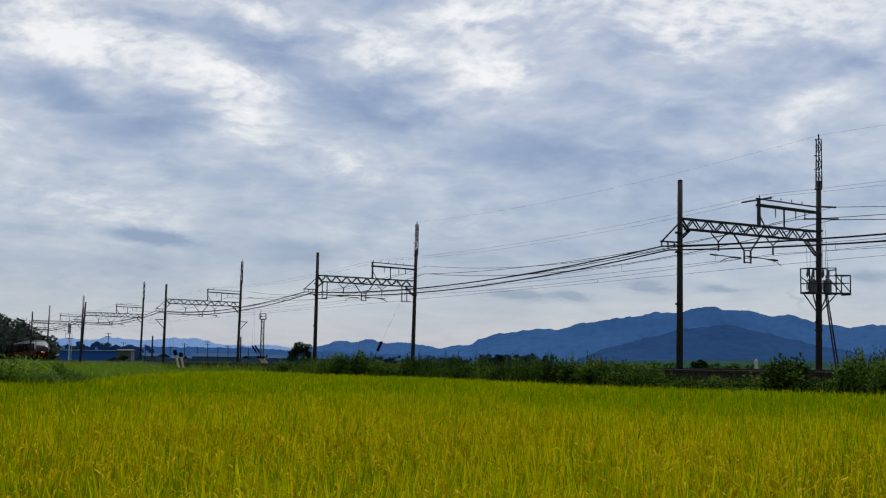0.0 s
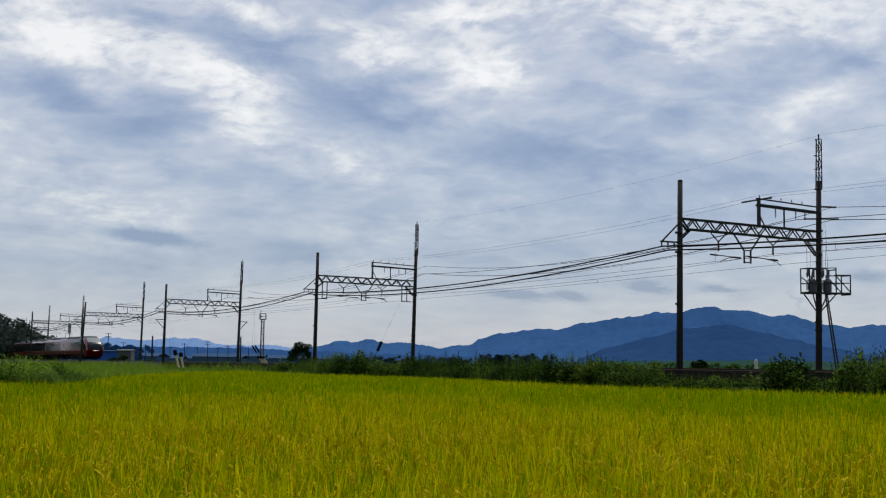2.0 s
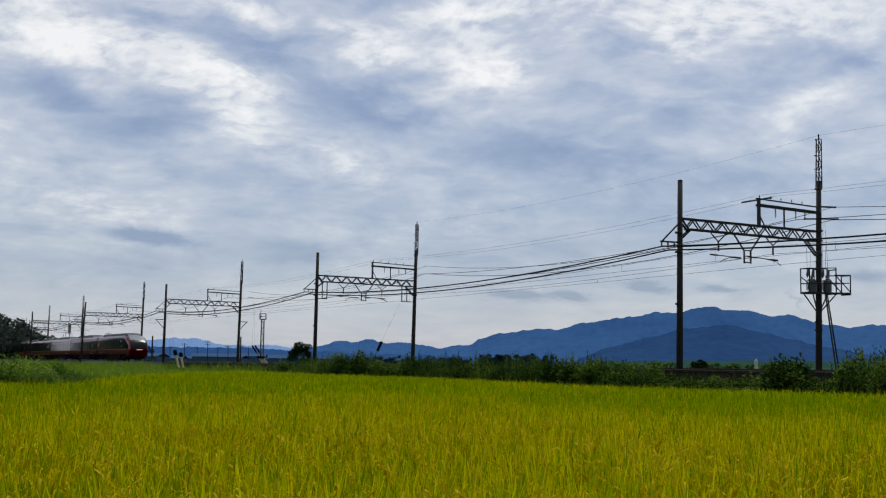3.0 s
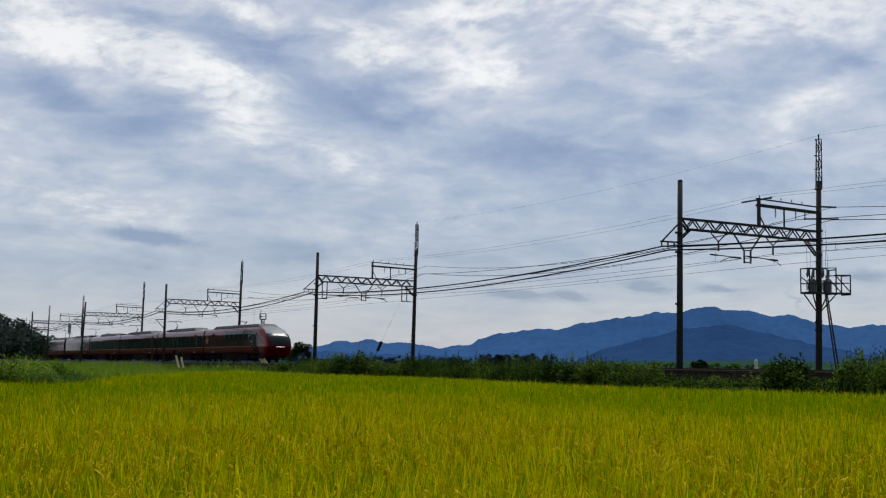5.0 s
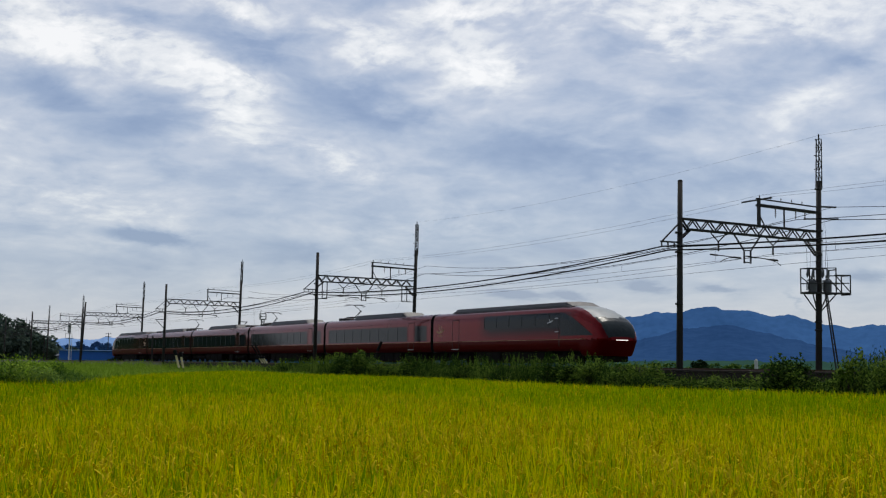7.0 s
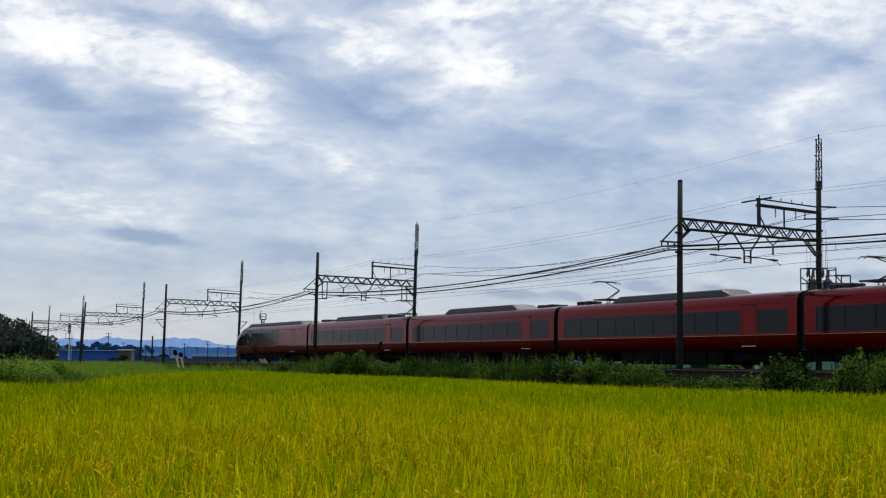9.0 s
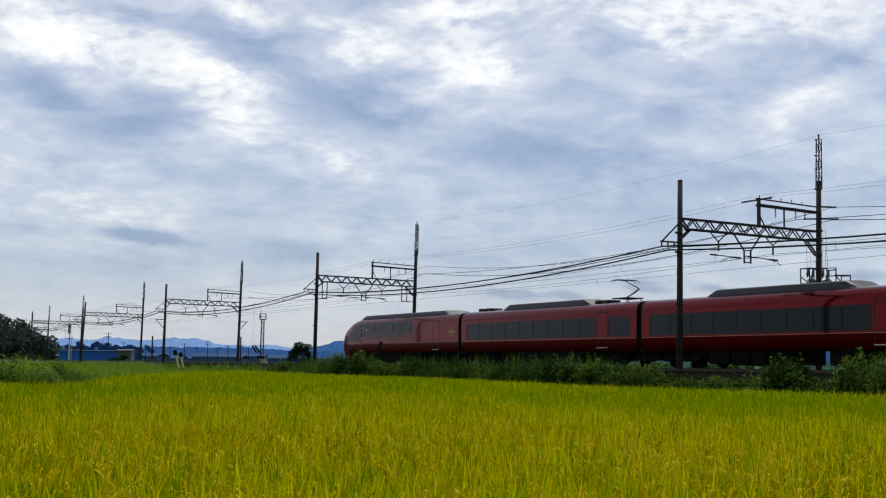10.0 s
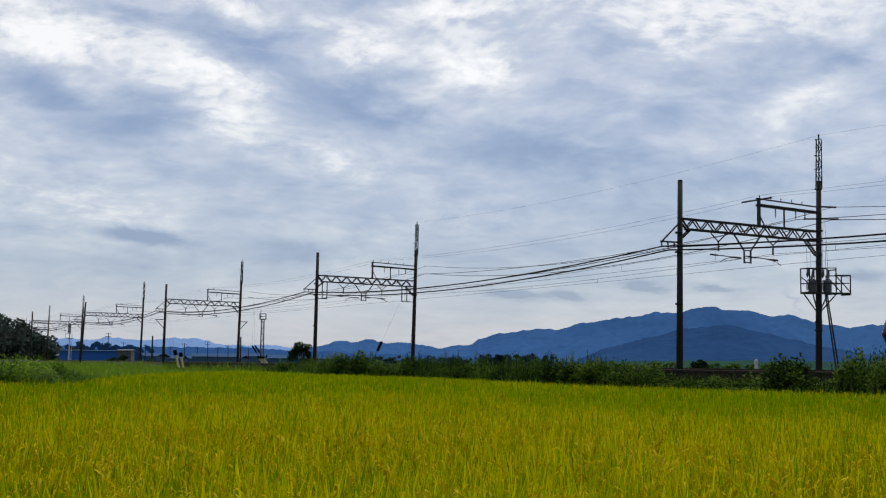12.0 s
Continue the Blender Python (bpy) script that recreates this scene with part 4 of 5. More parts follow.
def end_car():
    root = thing("train_car", TRACK @ pose(FAR_TRACK, -400, 0), "glossy red express end car with a raked glass nose", "train car", "cars of the red express")
    # local y = 0 at the tip, 21.0 at the coupling end
    LEN = 21.0
    ds = [0.0, 0.04, 0.08, 0.16, 0.25, 0.4, 0.55, 0.65, 0.75, 0.87, 1.0, 1.15, 1.3, 1.45, 1.6, 1.78, 1.95, 2.12, 2.3, 2.5, 2.7, 2.9, 3.1, 3.3, 3.5, 3.7, 4.2, 5.2, 8, 12, 16, 19, LEN - 0.05, LEN]
    rings = []
    for d in ds:
        top, half = nose_profile(d)
        ring, n = [], 36
        for k in range(2 * n + 1):
            a = (k - n) / n
            s, a = (1 if a > 0 else -1), abs(a)
            # from the crown (a = 0) out over the shoulder and down the side
            u = 1 - a
            low = 0.62 if d < 2.2 else 0.9
            i = u * (len(SIDE) - 1)
            j = min(int(i), len(SIDE) - 2)
            px = SIDE[j][0] + (SIDE[j + 1][0] - SIDE[j][0]) * (i - j)
            pz = SIDE[j][1] + (SIDE[j + 1][1] - SIDE[j][1]) * (i - j)
            z = low + (pz - 0.9) / (3.68 - 0.9) * (top - low)
            round_in = 1.0 - 0.1 * max(0.0, (z - 1.6) / 2) * max(0.0, 1 - d / 2.5)
            # the chin sweeps back under the headlights
            chin = 0.5 * max(0.0, (1.5 - z) / 0.9) * max(0.0, 1 - d / 1.5)
            ring.append((-s * px / 1.4 * half * round_in, d + chin, z))
        rings.append(ring)

    def glazed(c):
        return c.z > 1.72 and c.y < 3.7 and abs(c.x) < nose_profile(c.y)[1] * (0.9 - 0.085 * c.y)

    def dome(c):
        return glazed(c) and c.z > 2.86

    part("upper_body", hull(bmesh.new(), rings, lambda c: c.z > WAIST and not glazed(c)), "end_red", root, "", True)
    part("windscreen", hull(bmesh.new(), rings, lambda c: glazed(c) and not dome(c)), "screen", root, "large curved dark windscreen", True)
    part("dome_glass", hull(bmesh.new(), rings, dome), "dome", root, "pale frosted glass above the windscreen", True)
    part("lower_body", hull(bmesh.new(), rings, lambda c: c.z <= WAIST), "dark_red", root, "deep maroon lower side", True)
    bm = bmesh.new()
    bm.faces.new([bm.verts.new(p) for p in rings[0]])
    part("nose_cap", bm, "dark_red", root)
    bm = bmesh.new()
    box(bm, -0.42, -0.03, 1.52, 0.42, 0.1, 1.56, 0.012)
    part("headlight_bar", bm, "lamp", root, "lit white headlight bar")
    bm = bmesh.new()
    box(bm, -0.95, 0.62, 0.28, 0.95, 1.7, 0.7, 0.1)
    part("snow_plough", bm, "under", root)
    bm = bmesh.new()
    box(bm, -1.2, 1.2, 0.86, 1.2, LEN - 0.1, 0.95)
    part("floor_frame", bm, "under", root)
    bm = bmesh.new()
    bm.faces.new([bm.verts.new((x * 0.995, LEN, z)) for x, _, z in rings[-1]])
    box(bm, -1.15, LEN, 0.85, 1.15, LEN + 0.21, 3.5)
    part("gangway_bellows", bm, "black", root)
    bm = bmesh.new()
    box(bm, -0.8, LEN - 1.0, 0.38, 0.8, LEN + 0.2, 0.85, 0.03)
    part("coupler", bm, "under", root)
    common(root, 1.6, LEN, (4.2, 17.7))
    window_band(root, 4.3, 5.6, 2.3, 3.22, "cab_window")
    window_band(root, 5.6, 13.6, 2.36, 3.22)
    for s in (-1, 1):
        # raked front corner of the side glazing
        bm = bmesh.new()
        x = s * 1.4
        last = None
        arch = [(1.0, 1.84), (1.35, 2.02), (1.7, 2.22), (2.1, 2.45), (2.6, 2.7), (3.1, 2.93), (3.6, 3.09), (4.0, 3.18), (4.3, 3.22)]
        for y, high in arch:
            row = []
            for j in range(5):
                z = 1.82 + (high - 1.82) * j / 4
                row.append(bm.verts.new((s * (skin(y, z) + 0.012), y, z)))
            if last:
                for j in range(4):
                    bm.faces.new((last[j], row[j], row[j + 1], last[j + 1]))
            last = row
        bmesh.ops.recalc_face_normals(bm, faces=bm.faces)
        part("cab_window", bm, "glass", root)
        # the crew door: a dark slit with pale grab handles
        bm = side_panel(bmesh.new(), s, 4.42, 4.5, 1.2, 3.0, 0.012)
        slit = part("crew_door_edge", bm, "black", root)
        for z in (2.05, 2.85):
            bm = bmesh.new()
            box(bm, min(x, x + s * 0.04), 4.52, z, max(x, x + s * 0.04), 4.9, z + 0.05, 0.01)
            part("grab_handle", bm, "silver", slit, "pale metal grab handle")
        bm = bmesh.new()
        for ya, za, yb, zb, fat in ((5.15, 2.75, 5.75, 2.6, 0.06), (5.35, 2.62, 5.55, 2.86, 0.05)):
            bar(bm, (x + s * 0.005, ya, za), (x + s * 0.005, yb, zb), 0.012, fat)
        part("small_emblem", bm, "silver", root, "small pale plain emblem")
        door(root, 17.6, s)
        # pale emblem by the door, a plain swoosh
        bm = bmesh.new()
        for (ya, za), (yb, zb), fat, lift in (((19.3, 2.52), (20.55, 2.4), 0.09, -0.2), ((19.72, 2.3), (20.2, 2.85), 0.1, -0.1), ((19.6, 2.4), (19.78, 2.72), 0.06, 0.05), ((19.55, 2.05), (20.35, 2.05), 0.035, 0.0)):
            out = []
            for k in range(9):
                u = k / 8
                out.append((ya + (yb - ya) * u, za + (zb - za) * u + lift * math.sin(math.pi * u), fat * math.sin(math.pi * (0.08 + 0.84 * u))))
            for side in (0.0, 0.005):
                v = [bm.verts.new((x + s * side, y, z + w)) for y, z, w in out] + [bm.verts.new((x + s * side, y, z - w)) for y, z, w in reversed(out)]
                bm.faces.new(v)
        bmesh.ops.recalc_face_normals(bm, faces=bm.faces)
        part("emblem", bm, "gold", root, "pale plain swoosh emblem")
    shroud(root, 3.6, 18.8, 0.26, 1.1)
    return root


def smoked_red():
    """The end cars' red, which fades to smoked black round the window band."""
    m = material("smoked_red_end_car_paint", [(0.12, 0.002, 0.004), (0.135, 0.003, 0.005), (0.15, 0.004, 0.006)], 0.12, 0.84, scale=0.6, fine=60, bump=0.0, coat=0.24, spec=0.0)
    nt = m.node_tree
    b = nt.nodes["Principled BSDF"]
    red = b.inputs["Base Color"].links[0].from_socket
    p = node(nt, "ShaderNodeSeparateXYZ", {0: nt.nodes["Texture Coordinate"].outputs["Object"]})
    low = node(nt, "ShaderNodeMapRange", {0: p.outputs[2], 1: 1.63, 2: 2.25, 3: 0.0, 4: 0.97})
    high = node(nt, "ShaderNodeMapRange", {0: p.outputs[2], 1: 3.2, 2: 3.26, 3: 1.0, 4: 0.0})
    back = node(nt, "ShaderNodeMapRange", {0: p.outputs[1], 1: 12.8, 2: 14.6, 3: 1.0, 4: 0.0})
    fore = node(nt, "ShaderNodeMapRange", {0: p.outputs[1], 1: 2.6, 2: 4.4, 3: 0.0, 4: 1.0})
    f = node(nt, "ShaderNodeMath", {0: low.outputs[0], 1: high.outputs[0]}, operation="MULTIPLY")
    f = node(nt, "ShaderNodeMath", {0: f.outputs[0], 1: back.outputs[0]}, operation="MULTIPLY")
    f = node(nt, "ShaderNodeMath", {0: f.outputs[0], 1: fore.outputs[0]}, operation="MULTIPLY")
    mix = nt.nodes.new("ShaderNodeMixRGB")
    mix.inputs[2].default_value = (0.012, 0.006, 0.008, 1)
    nt.links.new(f.outputs[0], mix.inputs[0])
    nt.links.new(red, mix.inputs[1])
    nt.links.new(mix.outputs[0], b.inputs["Base Color"])
    return m


M["end_red"] = smoked_red()
M["screen"] = material("curved_cab_glass", [(0.012, 0.018, 0.02), (0.03, 0.04, 0.042)], 0.24, scale=0.9, fine=6, bump=0, spec=0.16)
M["dome"] = material("pale_frosted_glass", [(0.2, 0.23, 0.24), (0.32, 0.35, 0.36)], 0.42, scale=0.6, fine=8, bump=0, spec=0.25)
lead = end_car()
cars = [(lead, 0.0, False)]
rear_bow = middle_car("rear")
middle = [rear_bow, copy_thing(rear_bow, TRACK @ pose(FAR_TRACK, -400, 0)), middle_car(), middle_car("front")]
for k, ob in enumerate(middle):
    cars.append((ob, 21.2 + 20.5 * k + 10.25, False))
tail = copy_thing(lead, TRACK @ pose(FAR_TRACK, -400, 0))
for o in tail.children:
    if o.name.startswith("headlight_bar"):
        o.data = o.data.copy()
        o.data.materials[0] = M["silver"]
cars.append((tail, 21.2 * 2 + 82.0, True))

# the tip of the nose along the line, second by second
NOSE = [(0.0, 255.3), (0.5, 241.3), (1.0, 227.2), (1.5, 213.2), (2.0, 199.1), (2.5, 184.9), (3.0, 170.7), (4.0, 142.6), (5.0, 114.5), (6.0, 86.3), (7.0, 58.0), (8.0, 29.4), (9.0, 0.6), (10.0, -28.2), (11.0, -57.4), (12.0, -86.5)]


def motions():
    for ob, back, turned in cars:
        walk(ob, [(t, on_line(FAR_TRACK, s + back, 180 if turned else 0)) for t, s in NOSE])
    walk(sky_sheet, [(t, pose(-1.32 * t, -1.0 * t, 0)) for t in (0.0, 3.0, 6.0, 9.0, 12.0)])


# ---- growing things ----
RICE_TOP = -0.56
# outline of the paddy, in metres from where the camera stands
PADDY = [(-26, 3.0), (26, 3.0), (20, 4.0), (18, 10), (12.3, 33.5), (9.0, 37.5), (5.0, 43.0), (0.0, 60.0), (-8.0, 73.0), (-15.0, 91.0), (-15.2, 68.0), (-12.2, 40.0), (-13.2, 35.5), (-26.0, 31.0)]


def inside(x, y, poly):
    hit = np.zeros(len(x), dtype=bool)
    for (xa, ya), (xb, yb) in zip(poly, poly[1:] + poly[:1]):
        if ya != yb:
            hit ^= ((ya > y) != (yb > y)) & (x < (xb - xa) * (y - ya) / (yb - ya) + xa)
    return hit


def blades(rng, x, y, z0, height, width, bend, segs=3, droop=0.0, spread=0.0):
    """Tapered, arching strips, one for each foot (x, y). Returns points and triangles."""
    n = len(x)
    a = rng.uniform(0, 2 * np.pi, n)
    face = a + rng.normal(0, 0.9, n) + np.pi / 2
    b = bend * rng.uniform(0.3, 1.5, n)
    h = height * rng.uniform(0.72, 1.12, n)
    w = width * rng.uniform(0.6, 1.25, n)
    pts, cols = [], 2 * segs + 1
    for k in range(segs + 1):
        u = k / segs
        out = spread * u + b * u ** 2.2
        up = h * (u - droop * u ** 3)
        cx, cy, cz = x + np.cos(a) * out, y + np.sin(a) * out, z0 + up
        ww = w * (1 - u ** 1.6) * (0.6 + 0.8 * u if u < 0.5 else 1)
        if k < segs:
            pts += [(cx - np.cos(face) * ww, cy - np.sin(face) * ww, cz), (cx + np.cos(face) * ww, cy + np.sin(face) * ww, cz)]
        else:
            pts.append((cx, cy, cz))
    co = np.stack([np.stack(p, 1) for p in pts], 1).reshape(-1, 3)
    base = (np.arange(n) * cols)[:, None]
    t = []
    for k in range(segs - 1):
        t += [(2 * k, 2 * k + 1, 2 * k + 3), (2 * k, 2 * k + 3, 2 * k + 2)]
    t.append((2 * segs - 2, 2 * segs - 1, 2 * segs))
    tri = (base[:, :, None] + np.array(t)[None]).reshape(-1, 3)
    return co, tri


def gather(chunks):
    co, tri, mat, off = [], [], [], 0
    for c, t, m in chunks:
        co.append(c), tri.append(t + off), mat.append(np.full(len(t), m))
        off += len(c)
    return np.concatenate(co), np.concatenate(tri), np.concatenate(mat)


def edge_distance(x, y, poly):
    best = np.full(len(x), 1e9)
    for (xa, ya), (xb, yb) in zip(poly, poly[1:]):
        dx, dy = xb - xa, yb - ya
        t = np.clip(((x - xa) * dx + (y - ya) * dy) / (dx * dx + dy * dy), 0, 1)
        best = np.minimum(best, np.hypot(x - xa - t * dx, y - ya - t * dy))
    return best


def rice_field():
    rng = np.random.default_rng(5)
    chunks = []
    # rings round the path: from, to, spacing of hills, leaves, ears, leaf width, ears' width
    for r0, r1, step, leaves, ears, lw, ew, wide in ((3.0, 14.5, 0.15, 13, 5, 0.0086, 0.0115, 0.40), (14.5, 27, 0.19, 11, 4, 0.0108, 0.0125, 0.40), (27, 110, 0.27, 9, 3, 0.018, 0.018, 0.42), (3.0, 60, 0.3, 7, 2, 0.02, 0.02, -0.40)):
        gx, gy = np.meshgrid(np.arange(-27, 27, step), np.arange(3, min(92, r1) + 1, step))
        x, y = gx.ravel() + rng.normal(0, step * 0.2, gx.size), gy.ravel() + rng.normal(0, step * 0.2, gx.size)
        r, az = np.hypot(x, y), np.abs(np.arctan2(x, y))
        ok = inside(x, y, PADDY) & (r >= r0) & (r < r1) & ((az < wide) if wide > 0 else (az >= -wide))
        x, y = x[ok], y[ok]
        edge = edge_distance(x, y, PADDY[3:13])
        patch = np.array([noise.noise((a * 0.22, b * 0.12, 0)) for a, b in zip(x, y)])
        tall = np.array([noise.noise((a * 0.7, b * 0.5, 4)) for a, b in zip(x, y)])
        segs = 3 if r0 < 4 and wide > 0 else 2
        dist = np.hypot(x, y)
        share = np.clip((dist - 14) / 26 + 0.35 * patch + np.clip(-x - 2, 0, 6) * 0.05, 0.08, 0.7)
        share = np.where((edge > 3.0 + 2 * patch) & (edge < 12.5 + 4.0 * patch) & (dist > 18), 0.86, share)
        green = rng.random(len(x)) < share
        rim = edge < 0.9
        for k in range(leaves):
            px, py = x + rng.normal(0, step * 0.3, len(x)), y + rng.normal(0, step * 0.3, len(x))
            h = 0.32 + 0.05 * tall + rng.normal(0, 0.035, len(x)) + (0.09 if k % 6 == 0 else 0.0)
            co, tri = blades(rng, px, py, RICE_TOP - 0.35, h, lw, 0.05, segs, 0.05, 0.022)
            per = len(tri) // len(x)
            g = np.repeat(green | (rng.random(len(x)) < 0.28), per)
            chunks.append((co, tri[g], 1))
            chunks.append((co, tri[~g], 0))
        for k in range(2):
            co, tri = blades(rng, x + rng.normal(0, 0.03, len(x)), y + rng.normal(0, 0.03, len(x)), FIELD_Z - 0.02, 0.78, lw * 1.3, 0.03, 2)
            chunks.append((co, tri, 1))
        for k in range(ears):
            keep = (rng.random(len(x)) < np.where(green & ~rim, 0.16, 1.0)) & (rng.random(len(x)) < 0.6 + 0.6 * patch)
            px, py = x[keep] + rng.normal(0, step * 0.35, keep.sum()), y[keep] + rng.normal(0, step * 0.35, keep.sum())
            co, tri = blades(rng, px, py, RICE_TOP - 0.16 + (0.05 if k == 0 else 0.0), 0.2, ew, 0.12, segs, 0.66, 0.04)
            chunks.append((co, tri, 2))
    co, tri, mat = gather(chunks)
    ob = new("rice_plants", fast_mesh("rice_plants", co, tri, ["rice", "rice_green", "grain"], mat))
    tagged(ob, "ripening golden and green rice standing in a paddy", "rice field", kind="stuff")


def meadow():
    """Grass on the strip between paddy and railway, and on the bank."""
    rng = np.random.default_rng(8)
    chunks = []
    cyaw, syaw = math.cos(0.4793), math.sin(0.4793)
    for lo, hi, s0, s1, n, z, h, w in ((20, 34.5, 18, 100, 26000, FIELD_Z, 0.75, 0.015), (14, 34.6, 70, 200, 34000, FIELD_Z, 0.95, 0.032), (31.0, 34.6, 88, 330, 14000, -0.95, 0.5, 0.03), (33.4, 34.9, 18, 120, 8000, -0.95, 0.45, 0.012), (45.2, 60, 20, 200, 9000, FIELD_Z, 0.9, 0.04)):
        l, s = rng.uniform(lo, hi, n), s0 + (s1 - s0) * rng.random(n) ** 1.3
        x, y = l * cyaw - s * syaw, l * syaw + s * cyaw
        far = ~inside(x, y, PADDY) & (y > 6)
        x, y, l = x[far], y[far], l[far]
        tall = np.array([noise.noise((a * 0.25, b * 0.2, 2)) for a, b in zip(x, y)])
        zz = np.where(l > 33.2, np.minimum(-0.6, FIELD_Z + (l - 33.2) * 0.6), FIELD_Z) if lo < 40 else np.full(len(l), FIELD_Z)
        for k in range(2):
            co, tri = blades(rng, x + rng.normal(0, 0.1, len(x)), y + rng.normal(0, 0.1, len(x)), zz, h * (1 + 0.35 * tall), w, 0.3, 2, 0.15, 0.1)
            chunks.append((co, tri, 0 if k or z > -1 else (1 if s1 < 101 else 0)))
    co, tri, mat = gather(chunks)
    ob = new("meadow_grass", fast_mesh("meadow_grass", co, tri, ["grass", "weed"], mat))
    tagged(ob, "rank green grass between the paddy and the railway", "grass", kind="stuff")


def weed_mesh(seed, tallness, leafy=1.0, flowers=0, slots=("weed", "grass", "flower")):
    """One clump of tall weeds, a metre high and about 1.2 across: stems with narrow leaves up their length."""
    rng = np.random.default_rng(seed)
    chunks = []
    n = int(30 * leafy)
    sx, sy = rng.normal(0, 0.3, n), rng.normal(0, 0.3, n)
    hh = (1.1 - 0.45 * np.hypot(sx, sy) ** 1.2) * rng.uniform(0.6, 1.06, n) * tallness
    lx, ly = rng.normal(0, 0.1, n), rng.normal(0, 0.1, n)
    co, tri = blades(rng, sx, sy, 0.0, hh * 0.97, 0.008, 0.04, 2)
    chunks.append((co, tri, 0))
    per = 40
    u = np.tile(np.linspace(0.14, 1.0, per), n)
    X = np.repeat(sx, per) + np.repeat(lx, per) * u ** 2
    Y = np.repeat(sy, per) + np.repeat(ly, per) * u ** 2
    Z = np.repeat(hh, per) * u
    X, Y, Z = X + rng.normal(0, 0.02, len(X)), Y + rng.normal(0, 0.02, len(X)), Z + rng.normal(0, 0.012, len(X))
    # long leaves low on the stem, short ones in the plume at its tip
    long = 0.15 - 0.1 * u
    co, tri = blades(rng, X, Y, Z - 0.02, long * 0.95, 0.02, long * 0.36, 2, 0.2, 0.05 - 0.03 * u)
    chunks.append((co, tri, 0))
    if flowers:
        k = rng.integers(0, n, flowers)
        for d in range(5):
            co, tri = blades(rng, sx[k] + rng.normal(0, 0.06, flowers), sy[k] + rng.normal(0, 0.06, flowers), hh[k] * 0.92, 0.03, 0.016, 0.04, 2)
            chunks.append((co, tri, 2))
    co, tri, mat = gather(chunks)
    return fast_mesh("weed_clump", co, tri, slots, mat)


def tuft_mesh(seed):
    """A dense tuft of arching grass, a metre high."""
    rng = np.random.default_rng(seed)
    chunks = []
    for n, h, w, bend, m in ((230, 0.95, 0.013, 0.3, 0), (170, 0.75, 0.015, 0.36, 1)):
        x, y = rng.normal(0, 0.28, n), rng.normal(0, 0.28, n)
        co, tri = blades(rng, x, y, 0.0, 1.25 * h * (1.1 - 0.5 * np.hypot(x, y)), w, bend, 4, 0.2, 0.1)
        chunks.append((co, tri, m))
    co, tri, mat = gather(chunks)
    return fast_mesh("grass_tuft", co, tri, ["tuft", "grass"], mat)


def leafy_mesh(seed, spread=0.5, slots=("weed", "bark"), leaf=0.034):
    """A broad-leaved low shrub, a metre high: leaf sprays over an uneven mound."""
    rng = np.random.default_rng(seed)
    n = 950
    d = rng.normal(0, 1, (n, 3))
    d /= np.linalg.norm(d, axis=1)[:, None]
    d[:, 2] = np.abs(d[:, 2])
    lump = np.array([1 + 0.45 * noise.noise((v[0] * 1.8 + seed, v[1] * 1.8, v[2] * 1.8)) for v in d])
    r = rng.uniform(0.55, 1.0, n) ** 0.5 * lump
    X, Y, Z = d[:, 0] * r * spread, d[:, 1] * r * spread, 0.05 + d[:, 2] * r * 1.0
    co, tri = blades(rng, X, Y, Z - 0.02, 0.085, leaf * 1.2, 0.1, 2, 0.6, 0.05)
    k = 24
    co2, tri2 = blades(rng, rng.normal(0, 0.12, k), rng.normal(0, 0.12, k), 0.0, 0.8, 0.012, 0.2, 2)
    co, tri, mat = gather([(co, tri, 0), (co2, tri2, 1)])
    return fast_mesh("leafy_shrub", co, tri, slots, mat)


# crest of the weed belt along the bank: place along the line, height over the rail
BELT = [(24, 0.6), (29, 0.8), (30.5, 1.0), (31.2, 0.7), (31.5, -0.4), (33.5, -0.35), (33.9, 0.5), (34.9, 0.5), (35.2, -0.4), (36.6, -0.4), (40, -0.42), (42, -0.3), (42.6, 0.3), (43.4, 0.25), (44.4, -0.1), (45.1, 0.4), (46, 0.62), (47.5, 0.6), (48.6, 0.72), (50, 0.66), (52, 0.6), (55, 0.5), (58, 0.62), (62, 0.55), (65.5, 0.62), (67.3, 0.25), (68.7, 0.05), (70, 0.3), (71.2, 0.75), (72, 1.02), (73.2, 0.7), (75, 0.6), (76.8, 0.6), (80, 0.5), (84, 0.42), (88, 0.2), (90, -0.5)]


def belt_height(s):
    for (a, b), (c, e) in zip(BELT, BELT[1:]):
        if s <= c:
            return b + (e - b) * (s - a) / (c - a)
    return -0.5


